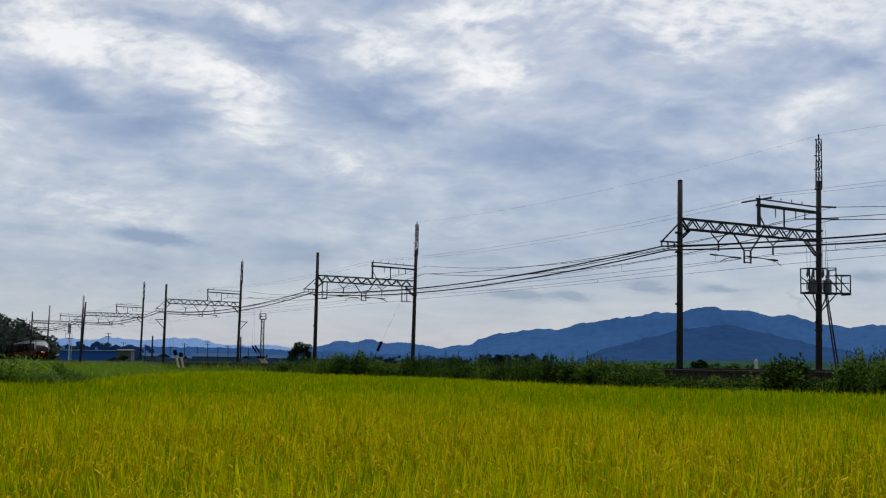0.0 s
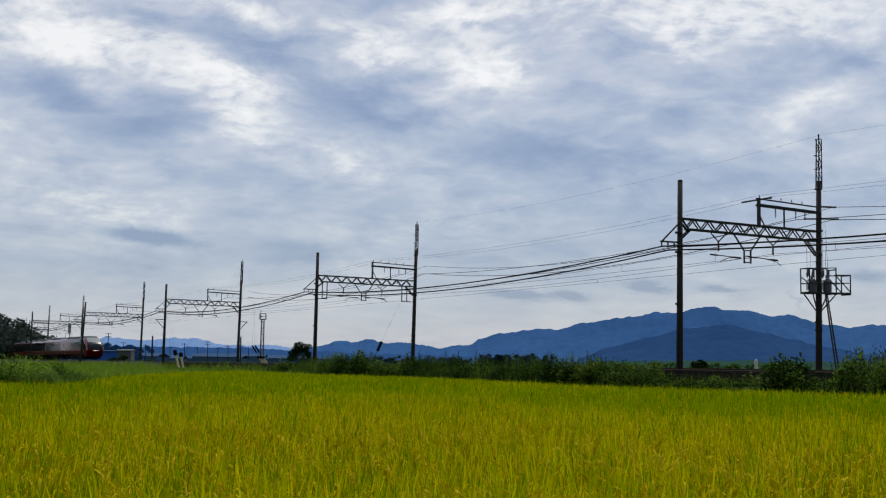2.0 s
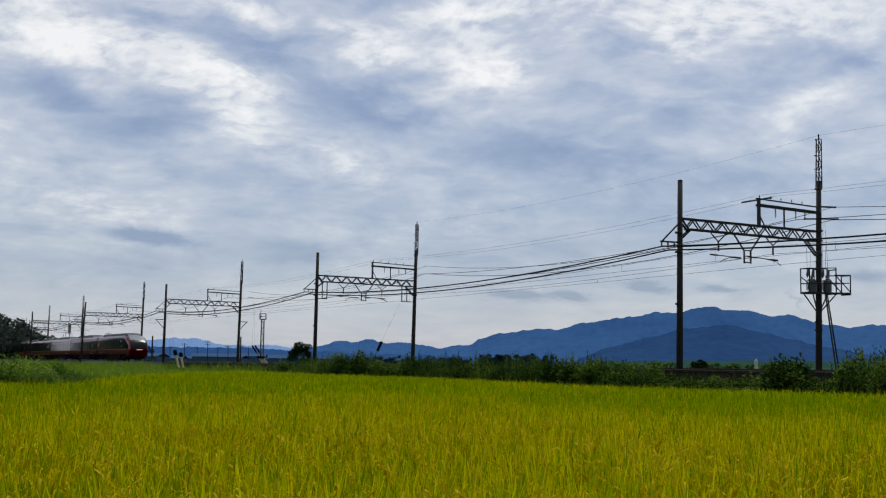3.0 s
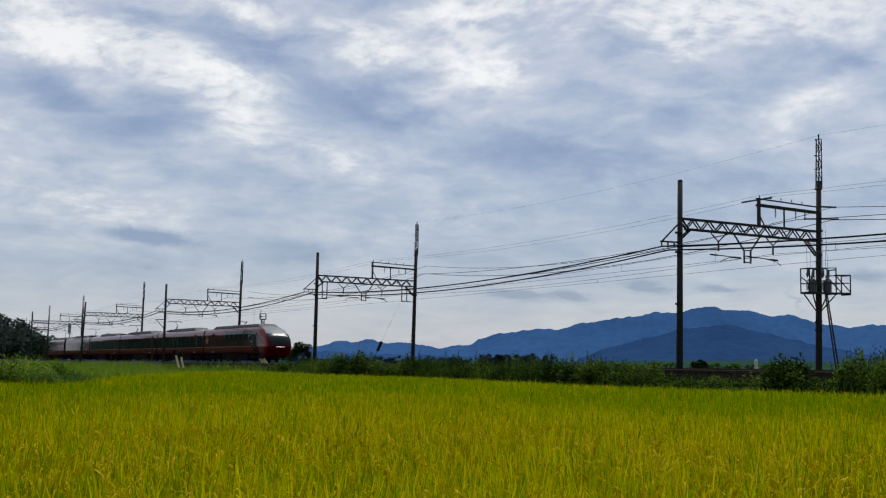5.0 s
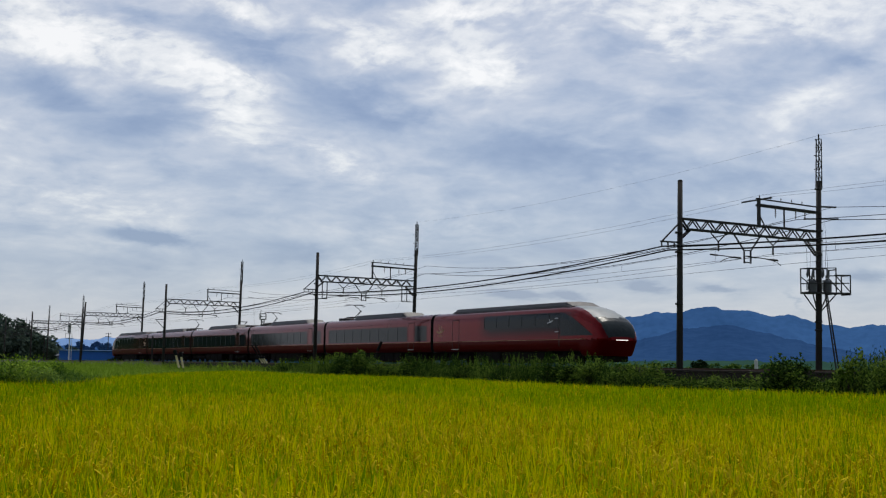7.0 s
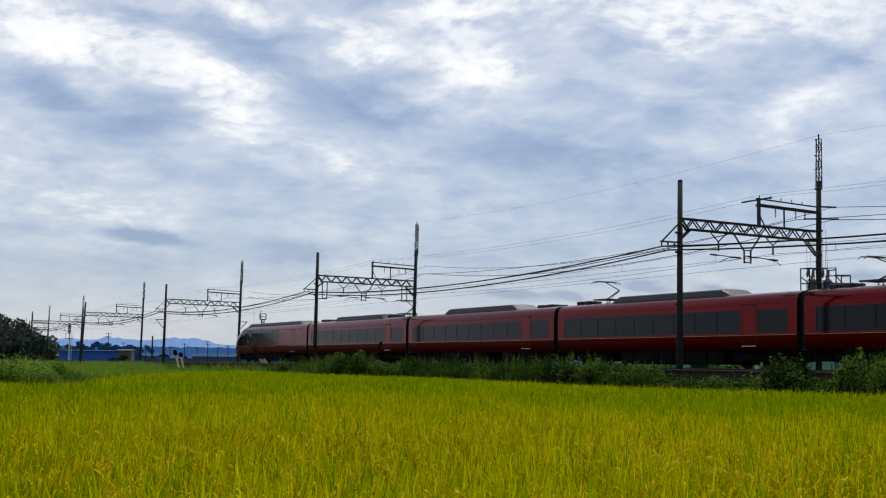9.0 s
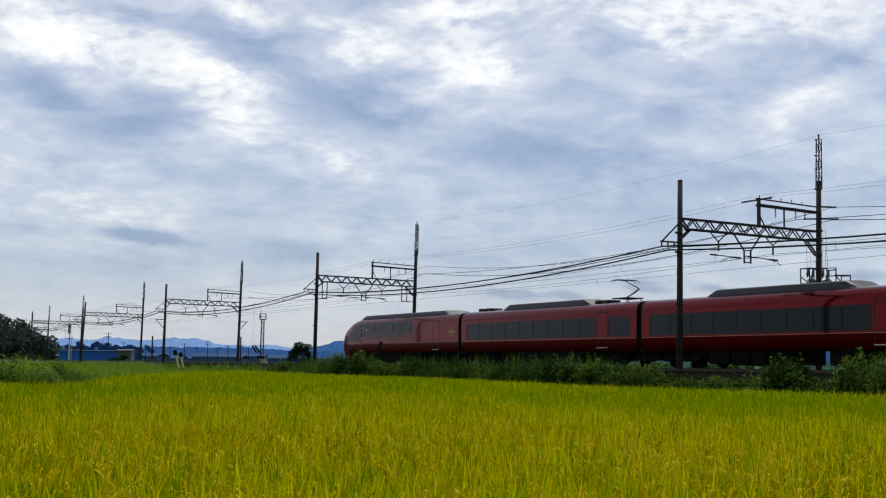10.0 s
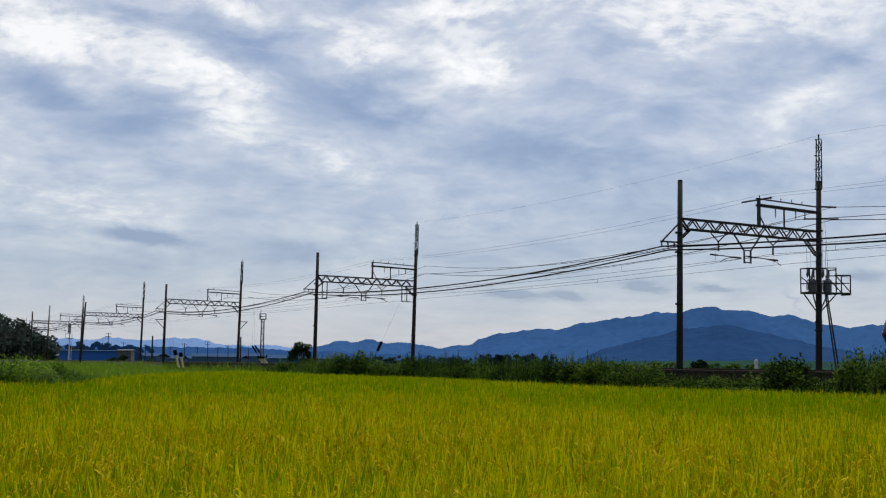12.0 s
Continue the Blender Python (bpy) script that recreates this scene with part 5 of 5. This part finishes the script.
def weeds():
    rnd = random.Random(21)
    stalks = [weed_mesh(100 + k, 1.0, 1.0 + 0.2 * (k % 2), 2 if k == 2 else 0) for k in range(4)]
    shrubs = [leafy_mesh(200 + k) for k in range(3)]
    pale = [tuft_mesh(300 + k) for k in range(3)]

    bushy = [leafy_mesh(320 + k, 0.55, ("grass" if k == 0 else "tuft", "tuft"), 0.016) for k in range(3)]

    def plant(mesh, l, s, top, wide, name, label):
        h = top - FIELD_Z
        ob = new(name, mesh)
        ob.matrix_basis = TRACK @ pose(l, s, FIELD_Z - 0.03, 0, 0, rnd.uniform(0, 360)) @ Matrix.Diagonal((wide, wide, h, 1))
        tagged(ob, label, "weeds", "weeds along the railway bank")

    s = 25.0
    while s < 90:
        for row, l in enumerate((30.6, 31.8, 33.0) if s < 36 or s > 44 else (30.5, 31.6, 32.8)):
            top = belt_height(s * 32 / l)
            low = top < 0.0
            t = top + 0.1 - (0.6 * rnd.random() ** 1.6 if row else 0.2 + 0.6 * rnd.random())
            t -= 0.15 * rnd.random() if s < 32 else 0.0
            ll = l + rnd.uniform(-0.5, 0.5)
            if low or 33.4 < s * 32 / l < 35.4 or (row == 0 and rnd.random() < 0.4):
                plant(rnd.choice(shrubs), ll, s + rnd.uniform(-0.3, 0.3), min(t, top), rnd.uniform(1.1, 1.7), "low_shrub", "low leafy dark green shrub on the railway bank")
            else:
                plant(rnd.choice(stalks), ll, s + rnd.uniform(-0.4, 0.4), t, rnd.uniform(0.9, 1.35), "tall_weeds", "clump of tall dark green weeds below the railway")
        s += 0.62 if s < 48 else 0.85
    # rank growth on the mound beyond the paddy corner
    for k in range(60):
        x, y = rnd.uniform(-14.6, -11.4), rnd.uniform(36.2, 40.5)
        top = -0.04 - 0.5 * ((x + 13.0) / 1.7) ** 2 + rnd.uniform(-0.2, 0.06)
        mesh = rnd.choice(pale[:2] + bushy)
        ob = new("mound_weeds", mesh)
        ob.matrix_basis = pose(x, y, FIELD_Z - 0.02, 0, 0, rnd.uniform(0, 360)) @ Matrix.Diagonal((1.3, 1.3, top - FIELD_Z, 1))
        tagged(ob, "bushy light green weeds at the corner of the paddy", "weeds", "weeds at the paddy corner")
    for k in range(26):
        x, y = rnd.uniform(-24, -9.5), rnd.uniform(42, 62)
        ob = new("grass_tussock", rnd.choice(pale))
        ob.matrix_basis = pose(x, y, FIELD_Z - 0.02, 0, 0, rnd.uniform(0, 360)) @ Matrix.Diagonal((1.2, 1.2, rnd.uniform(0.75, 1.15), 1))
        if not inside(np.array([x]), np.array([y]), PADDY)[0]:
            tagged(ob, "loose tussock of green weeds in rank grass", "weeds", "tussocks in the grass")
        else:
            bpy.data.objects.remove(ob)


def crown(rng, centres, radii, n, size):
    """Leaf sprays over many uneven clumps."""
    k = rng.integers(0, len(centres), n)
    d = rng.normal(0, 1, (n, 3))
    d /= np.linalg.norm(d, axis=1)[:, None]
    r = radii[k] * rng.uniform(0.55, 1.05, n)
    p = centres[k] + d * r[:, None] * np.array([1, 1, 0.8])
    return blades(rng, p[:, 0], p[:, 1], p[:, 2], size, size * 0.42, size * 0.9, 2, 0.5, size * 0.3)


def tree(x, y, height, wide, seed, name="tree", label="dark rounded broadleaf tree", ground_z=FIELD_Z):
    rng = np.random.default_rng(seed)
    root = thing(name, pose(x, y, ground_z), label, "tree", "trees across the plain")
    bm = bmesh.new()
    rod(bm, (0, 0, -0.2), (0.03 * height, 0, 0.5 * height), 0.04 * height, 0.022 * height, 9)
    for k in range(6):
        a = k * 1.05 + seed
        rod(bm, (0.02 * height, 0, (0.28 + 0.04 * k) * height), (wide * 0.32 * math.cos(a), wide * 0.32 * math.sin(a), (0.5 + 0.06 * k) * height), 0.016 * height, 0.006 * height, 6)
    part("trunk", bm, "bark", root)
    n = 26
    a, u = rng.uniform(0, 6.28, n), rng.uniform(0, 1, n)
    z = (0.3 + 0.62 * u) * height
    rr = wide * 0.5 * np.sqrt(np.clip(1 - ((u - 0.35) / 0.72) ** 2, 0.05, 1)) * rng.uniform(0.35, 0.95, n)
    centres = np.stack([rr * np.cos(a), rr * np.sin(a), z], 1)
    co, tri = crown(rng, centres, rng.uniform(0.1, 0.19, n) * wide, 4600, 0.045 * wide + 0.05)
    ob = new("crown", fast_mesh("crown", co, tri, ["leaf"]))
    ob.parent = root
    return root


def woods(name, spots, seed, label, size, n, mat="leaf"):
    """A far wood as one mass: leaf sprays over clumps set along a line of (x, y, height, width)."""
    rng = np.random.default_rng(seed)
    centres, radii = [], []
    for x, y, h, w in spots:
        for k in range(7):
            u = rng.random() ** 0.7
            centres.append((x + rng.normal(0, w * 0.3), y + rng.normal(0, w * 0.3), FIELD_Z + h * (0.1 + 0.8 * u)))
            radii.append(w * rng.uniform(0.2, 0.36) * (1.15 - 0.5 * u))
    co, tri = crown(rng, np.array(centres), np.array(radii), n, size)
    ob = new(name, fast_mesh(name, co, tri, [mat]))
    return tagged(ob, label, "woods", kind="stuff")


rice_field()
meadow()
weeds()
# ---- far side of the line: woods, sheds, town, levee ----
# bluish leaf colour: haze in front of the far hedges, painted in
M["hazy_leaf"] = material("haze_tinted_tree_leaves", [(0.045, 0.09, 0.14), (0.075, 0.135, 0.19), (0.1, 0.17, 0.21)], 0.9, scale=0.2, fine=3, bump=0, spec=0.0, through=0.4, island=0.4)
M["hill_leaf"] = material("hillside_leaves", [(0.03, 0.05, 0.05), (0.05, 0.08, 0.07), (0.085, 0.12, 0.09)], 0.9, scale=0.15, fine=2, bump=0, spec=0.0, through=0.2, island=0.6)
# levee grass muted towards blue for haze, and faintly glowing
M["levee"] = distant("haze_tinted_grass_levee", [(0.022, 0.055, 0.045), (0.036, 0.08, 0.052)], 0.1)
# town woods: haze put into the colour as blue, with a faint glow
M["town_haze"] = distant("haze_tinted_town_woods", [(0.022, 0.065, 0.17), (0.03, 0.085, 0.21)], 0.15)
ridge("levee", 520, [(0.09, -1.0), (0.12, 2.6), (0.17, 3.6), (0.22, 3.9), (0.3, 4.0), (0.4, 4.0), (0.6, 3.0)], "levee", 60, "long green grassy levee across the plain, tinted for haze", 21)
ridge("far_woods", 1500, [(-0.5, 10.0), (-0.36, 15.0), (-0.3, 17.0), (-0.26, 17.0), (-0.2, 18.0), (-0.15, 17.5), (-0.1, 15.0), (-0.05, 12.0), (0.03, 11.0), (0.1, 7.0)], "town_haze", 120, "low woods and roofs of a far town, tinted haze blue", 27)


def left_hill():
    rnd = random.Random(4)
    spots = []
    crest = [(-0.4064, 15.0), (-0.3677, 15.0), (-0.3439, 14.6), (-0.336, 13.4), (-0.328, 10.2), (-0.321, 8.0), (-0.314, 5.0), (-0.308, 3.0)]
    for k in range(130):
        b = rnd.uniform(-0.388, -0.31)
        d = rnd.uniform(330, 400)
        j = max(i for i in range(len(crest) - 1) if crest[i][0] <= b or i == 0)
        u = (b - crest[j][0]) / (crest[j + 1][0] - crest[j][0])
        h = (crest[j][1] + (crest[j + 1][1] - crest[j][1]) * u) * d / 380 * rnd.uniform(0.5, 0.97)
        spots.append((d * math.sin(b), d * math.cos(b), max(2.0, h + 1.4), 8.0))
    woods("hillside_woods", spots, 3, "dense dark green woods on a low hill", 1.1, 42000, "hill_leaf")
    # the same woods go on along the plain, out of view, and darken the reflections in the train
    ridge("wooded_rise", 460, [(-0.69, -1.0), (-0.635, 16.0), (-0.6, 24.0), (-0.55, 25.0), (-0.52, 22.0), (-0.5, 14.0), (-0.488, -1.0)], "leaf", 50, "dark green wooded rise at the edge of the plain", 31)


left_hill()
tree(-23.8, 210, 5.0, 5.2, 2)
woods("hedge_row", [(10 + k * 0.9, 300 + 3 * math.sin(k), 3.6 + 0.7 * math.sin(k * 1.9), 3.0) for k in range(18)], 12, "hedge of trees across the fields, leaves tinted for haze", 0.6, 9000, "hazy_leaf")
woods("hedge_row", [(-18 + k * 1.2, 350, 3.2 + 0.6 * math.sin(k * 2.7), 3.0) for k in range(22)], 13, "hedge of trees across the fields, leaves tinted for haze", 0.6, 9000, "hazy_leaf")
woods("hedge_row", [(-98 + k * 1.5, 330, 5.8 + 0.7 * math.sin(k * 2.1) + (0.8 if k > 12 else 0), 3.6) for k in range(13)], 14, "trees behind the blue sheds, tinted haze blue", 0.7, 11000, "town_haze")
woods("hedge_row", [(23 + k * 1.15, 192 + 4 * math.sin(k * 1.3), 2.1 + 0.25 * math.sin(k * 2.3), 2.0) for k in range(30)], 18, "low green hedge along the foot of the levee", 0.28, 12000, "tuft")
woods("hedge_row", [(24 + k * 1.0, 140, 2.6 - 0.5 * abs(k - 5) * 0.5, 2.0) for k in range(5, 6)], 15, "small dark bush in the far field", 0.3, 500)
woods("bank_bushes", [(-52.5 + k * 1.6, 196 + k, 1.7 + 0.5 * math.sin(k * 2), 2.0) for k in range(4)], 16, "dark bush beside the railway", 0.3, 2000)


def shed(x, y, w, d, h, turn, wall, label, roof="tile", pitch=0.22):
    root = thing("shed", pose(x, y, FIELD_Z, 0, 0, turn), label, "shed", "sheds beyond the railway")
    bm = bmesh.new()
    for a, b, c, e in ((-w / 2, -d / 2, w / 2, -d / 2 + 0.2), (-w / 2, d / 2 - 0.2, w / 2, d / 2), (-w / 2, -d / 2 + 0.2, -w / 2 + 0.2, d / 2 - 0.2), (w / 2 - 0.2, -d / 2 + 0.2, w / 2, d / 2 - 0.2)):
        box(bm, a, b, 0, c, e, h)
    part("wall", bm, wall, root)
    bm = bmesh.new()
    p = pitch * d / 2
    for s in (-1, 1):
        q = [(-w / 2 - 0.3, s * (d / 2 + 0.3), h - 0.06), (w / 2 + 0.3, s * (d / 2 + 0.3), h - 0.06), (w / 2 + 0.3, 0, h + p), (-w / 2 - 0.3, 0, h + p)]
        lo = [bm.verts.new(v) for v in q]
        hi = [bm.verts.new((v[0], v[1], v[2] + 0.14)) for v in q]
        bm.faces.new(lo), bm.faces.new(hi[::-1])
        for i in range(4):
            bm.faces.new((lo[i], hi[i], hi[(i + 1) % 4], lo[(i + 1) % 4]))
    bmesh.ops.recalc_face_normals(bm, faces=bm.faces)
    part("roof", bm, roof, root)
    n = int(w // 2.2)
    for k in range(1, n):
        bm = bmesh.new()
        xx = -w / 2 + k * w / n
        box(bm, xx - 0.05, -d / 2 - 0.05, 0, xx + 0.05, -d / 2, h)
        part("seam", bm, wall, root)
    return root


shed(-81.4, 291, 15.0, 7, 3.6, 3, "blue", "long low shed clad in bright blue sheeting", "dim", 0.03)
shed(-72.4, 284, 3.0, 4, 3.7, 3, "pale", "small pale grey block shed", "pale", 0.1)
shed(-91.5, 300, 2.5, 3, 2.4, -5, "pale", "small pale shed beside the woods")
shed(-26, 236, 9.5, 6, 2.2, 4, "blue", "low blue sheeted shed behind the tree", "dim", 0.03)
rnd = random.Random(9)
for k in range(9):
    d = 420 + 40 * (k % 4)
    b = -0.235 + k * 0.0135
    shed(d * math.sin(b), d * math.cos(b), rnd.uniform(9, 17), 9, rnd.uniform(2.4, 3.8), rnd.uniform(-20, 20), "dim", "house on the far plain, cladding tinted haze blue", "dim")


def pole(x, y, h, r=0.13, arms=1, label="thin dark utility pole on the far plain"):
    root = thing("utility_pole", pose(x, y, FIELD_Z), label, "utility pole", "utility poles")
    bm = bmesh.new()
    rod(bm, (0, 0, -0.3), (0, 0, h), r, r * 0.7, 8)
    part("pole_shaft", bm, "mast", root)
    for k in range(arms):
        bm = bmesh.new()
        z = h - 0.35 - 0.7 * k
        bar(bm, (-0.75, 0, z), (0.75, 0, z), 0.09)
        for x2 in (-0.65, 0, 0.65):
            rod(bm, (x2, 0, z), (x2, 0, z + 0.2), 0.05, seg=6)
        part("cross_arm", bm, "steel", root)
    return root


# bearings, distance and height of the poles beyond the line
for b, d, h, a in ((-0.311, 270, 6.5, 1), (-0.2835, 330, 6.4, 1), (-0.2635, 330, 8.6, 2), (-0.252, 380, 7.0, 1), (-0.235, 380, 6.4, 1), (-0.216, 400, 6.2, 1), (-0.205, 340, 6.4, 1), (-0.187, 360, 7.4, 2), (-0.179, 400, 6.0, 1), (-0.171, 360, 6.2, 1), (-0.163, 410, 6.6, 1), (-0.155, 380, 6.0, 1), (-0.222, 330, 5.4, 1), (-0.195, 420, 6.2, 1), (-0.105, 420, 5.4, 1), (-0.118, 400, 5.0, 1)):
    pole(d * math.sin(b), d * math.cos(b), h, 0.12, a)
pole(-35.1, 150, 4.5, 0.13, 0, "short stout dark pole beside the railway")
pole(-22.6, 139, 4.3, 0.1, 0, "short stout dark pole beside the railway")


def relay_tower():
    """Square lattice tower with a railed top and a rod."""
    root = thing("lattice_tower", pose(-27.6, 190, FIELD_Z), "slim steel lattice tower with a railed top platform", "lattice tower")
    bm = bmesh.new()
    w, hi = 0.25, 8.0
    for sx, sy in itertools.product((-1, 1), (-1, 1)):
        bar(bm, (sx * w, sy * w, 0), (sx * w * 0.8, sy * w * 0.8, hi), 0.08)
    n = 9
    for k in range(n):
        a, b = hi * k / n, hi * (k + 1) / n
        s = 1 if k % 2 else -1
        for t in (-1, 1):
            bar(bm, (-s * w * 0.92, t * w * 0.9, a), (s * w * 0.92, t * w * 0.9, b), 0.06)
            bar(bm, (-w * 0.9, t * w * 0.9, b), (w * 0.9, t * w * 0.9, b), 0.06)
    part("lattice_legs", bm, "galv", root)
    bm = bmesh.new()
    box(bm, -0.5, -0.5, hi, 0.5, 0.5, hi + 0.1)
    for sx, sy in itertools.product((-1, 1), (-1, 1)):
        bar(bm, (sx * 0.47, sy * 0.47, hi), (sx * 0.47, sy * 0.47, hi + 0.9), 0.06)
    for z in (hi + 0.45, hi + 0.9):
        for s in (-1, 1):
            bar(bm, (-0.47, s * 0.47, z), (0.47, s * 0.47, z), 0.05)
            bar(bm, (s * 0.47, -0.47, z), (s * 0.47, 0.47, z), 0.05)
    part("top_platform", bm, "galv", root)
    bm = bmesh.new()
    rod(bm, (-0.3, 0, hi), (-0.3, 0, hi + 1.5), 0.05)
    part("rod", bm, "galv", root)


def signal():
    root = thing("railway_signal", pose(-78.3, 260, FIELD_Z), "grey railway signal mast with a tall oval head", "railway signal")
    bm = bmesh.new()
    rod(bm, (0, 0, 0), (0, 0, 9.3), 0.12, seg=8)
    for k in range(14):
        bar(bm, (0.2, 0, 0.8 + 0.4 * k), (0.5, 0, 0.8 + 0.4 * k), 0.05)
    bar(bm, (0.5, 0, 0.3), (0.5, 0, 6.3), 0.06)
    part("signal_mast", bm, "white", root)
    bm = bmesh.new()
    for z in (7.3, 8.6):
        rod(bm, (0, -0.12, z), (0, -0.3, z), 0.34, seg=16)
    box(bm, -0.34, -0.3, 7.3, 0.34, -0.14, 8.6)
    part("signal_head", bm, "white", root)
    bm = bmesh.new()
    box(bm, -0.7, -0.6, 5.95, 0.7, 0.5, 6.05)
    for s in (-1, 1):
        bar(bm, (s * 0.68, -0.58, 6.0), (s * 0.68, -0.58, 7.0), 0.05)
    bar(bm, (-0.68, -0.58, 7.0), (0.68, -0.58, 7.0), 0.05)
    part("service_step", bm, "galv", root)


def guy_guard(a, b, striped, label, wire_to=None, r=0.08):
    """A sleeved stay: a fat plastic guard on a thin wire."""
    root = thing("guy_wire_guard", Matrix.Translation(a), label, "guy guard", "stays of the masts")
    d = Vector(b) - Vector(a)
    bm = bmesh.new()
    rod(bm, (0, 0, 0), d * (0.72 if striped else 1.0), r, seg=9)
    part("sleeve", bm, "yellow" if striped else "cable", root, "pale yellow sleeve" if striped else "black sleeve")
    if striped:
        bm = bmesh.new()
        rod(bm, d * 0.72, d, r * 2.0, r * 1.8, 9)
        part("cap", bm, "cable", root, "black cap")
    if wire_to:
        bm = bmesh.new()
        rod(bm, d, Vector(wire_to) - Vector(a), 0.0045, seg=5)
        rod(bm, (0, 0, 0), -d * 2.4 if not striped else -d * 0.75, 0.015, seg=5)
        part("stay_wire", bm, "wire", root)


relay_tower()
signal()
guy_guard((-20.13, 95, -0.46), (-20.5, 95, 0.88), True, "leaning pale yellow and black stay guard in the grass", (-30.6, 136.5, 6.0))
guy_guard((-19.81, 95, -0.46), (-20.05, 95, 0.7), True, "leaning pale yellow and black stay guard in the grass", (-30.4, 136.5, 5.0))
for k in range(2):
    guy_guard((-14.95 + 0.22 * k, 100, 0.78 + 0.04 * k), (-15.33 + 0.22 * k, 100, 1.36 + 0.02 * k), False, "thick black leaning stay sleeve beside the mast", (-16.5, 108, 5.5), 0.065)
for k in range(3):
    guy_guard((-14.45 + 0.19 * k, 100, -0.05), (-14.85 + 0.19 * k, 100, 0.5), True, "short leaning yellow stay guard beside the track", None, 0.06)
guy_guard((-4.42, 85, 0.9), (-4.14, 85, 1.55), False, "black sleeve on a slanting stay wire", (-2.5, 90.5, 5.9), 0.1)


def boundary_post(x, y, h):
    root = thing("marker_post", pose(x, y, FIELD_Z), "white marker post beyond the tracks", "post")
    bm = bmesh.new()
    rod(bm, (0, 0, 0), (0, 0, h), 0.14, 0.1, 10)
    part("shaft", bm, "white", root)
    bm = bmesh.new()
    rod(bm, (0, 0, h), (0, 0, h + 0.09), 0.1, 0.04, 10)
    part("cap", bm, "white", root)


boundary_post(19.05, 75, 1.95)
motions()
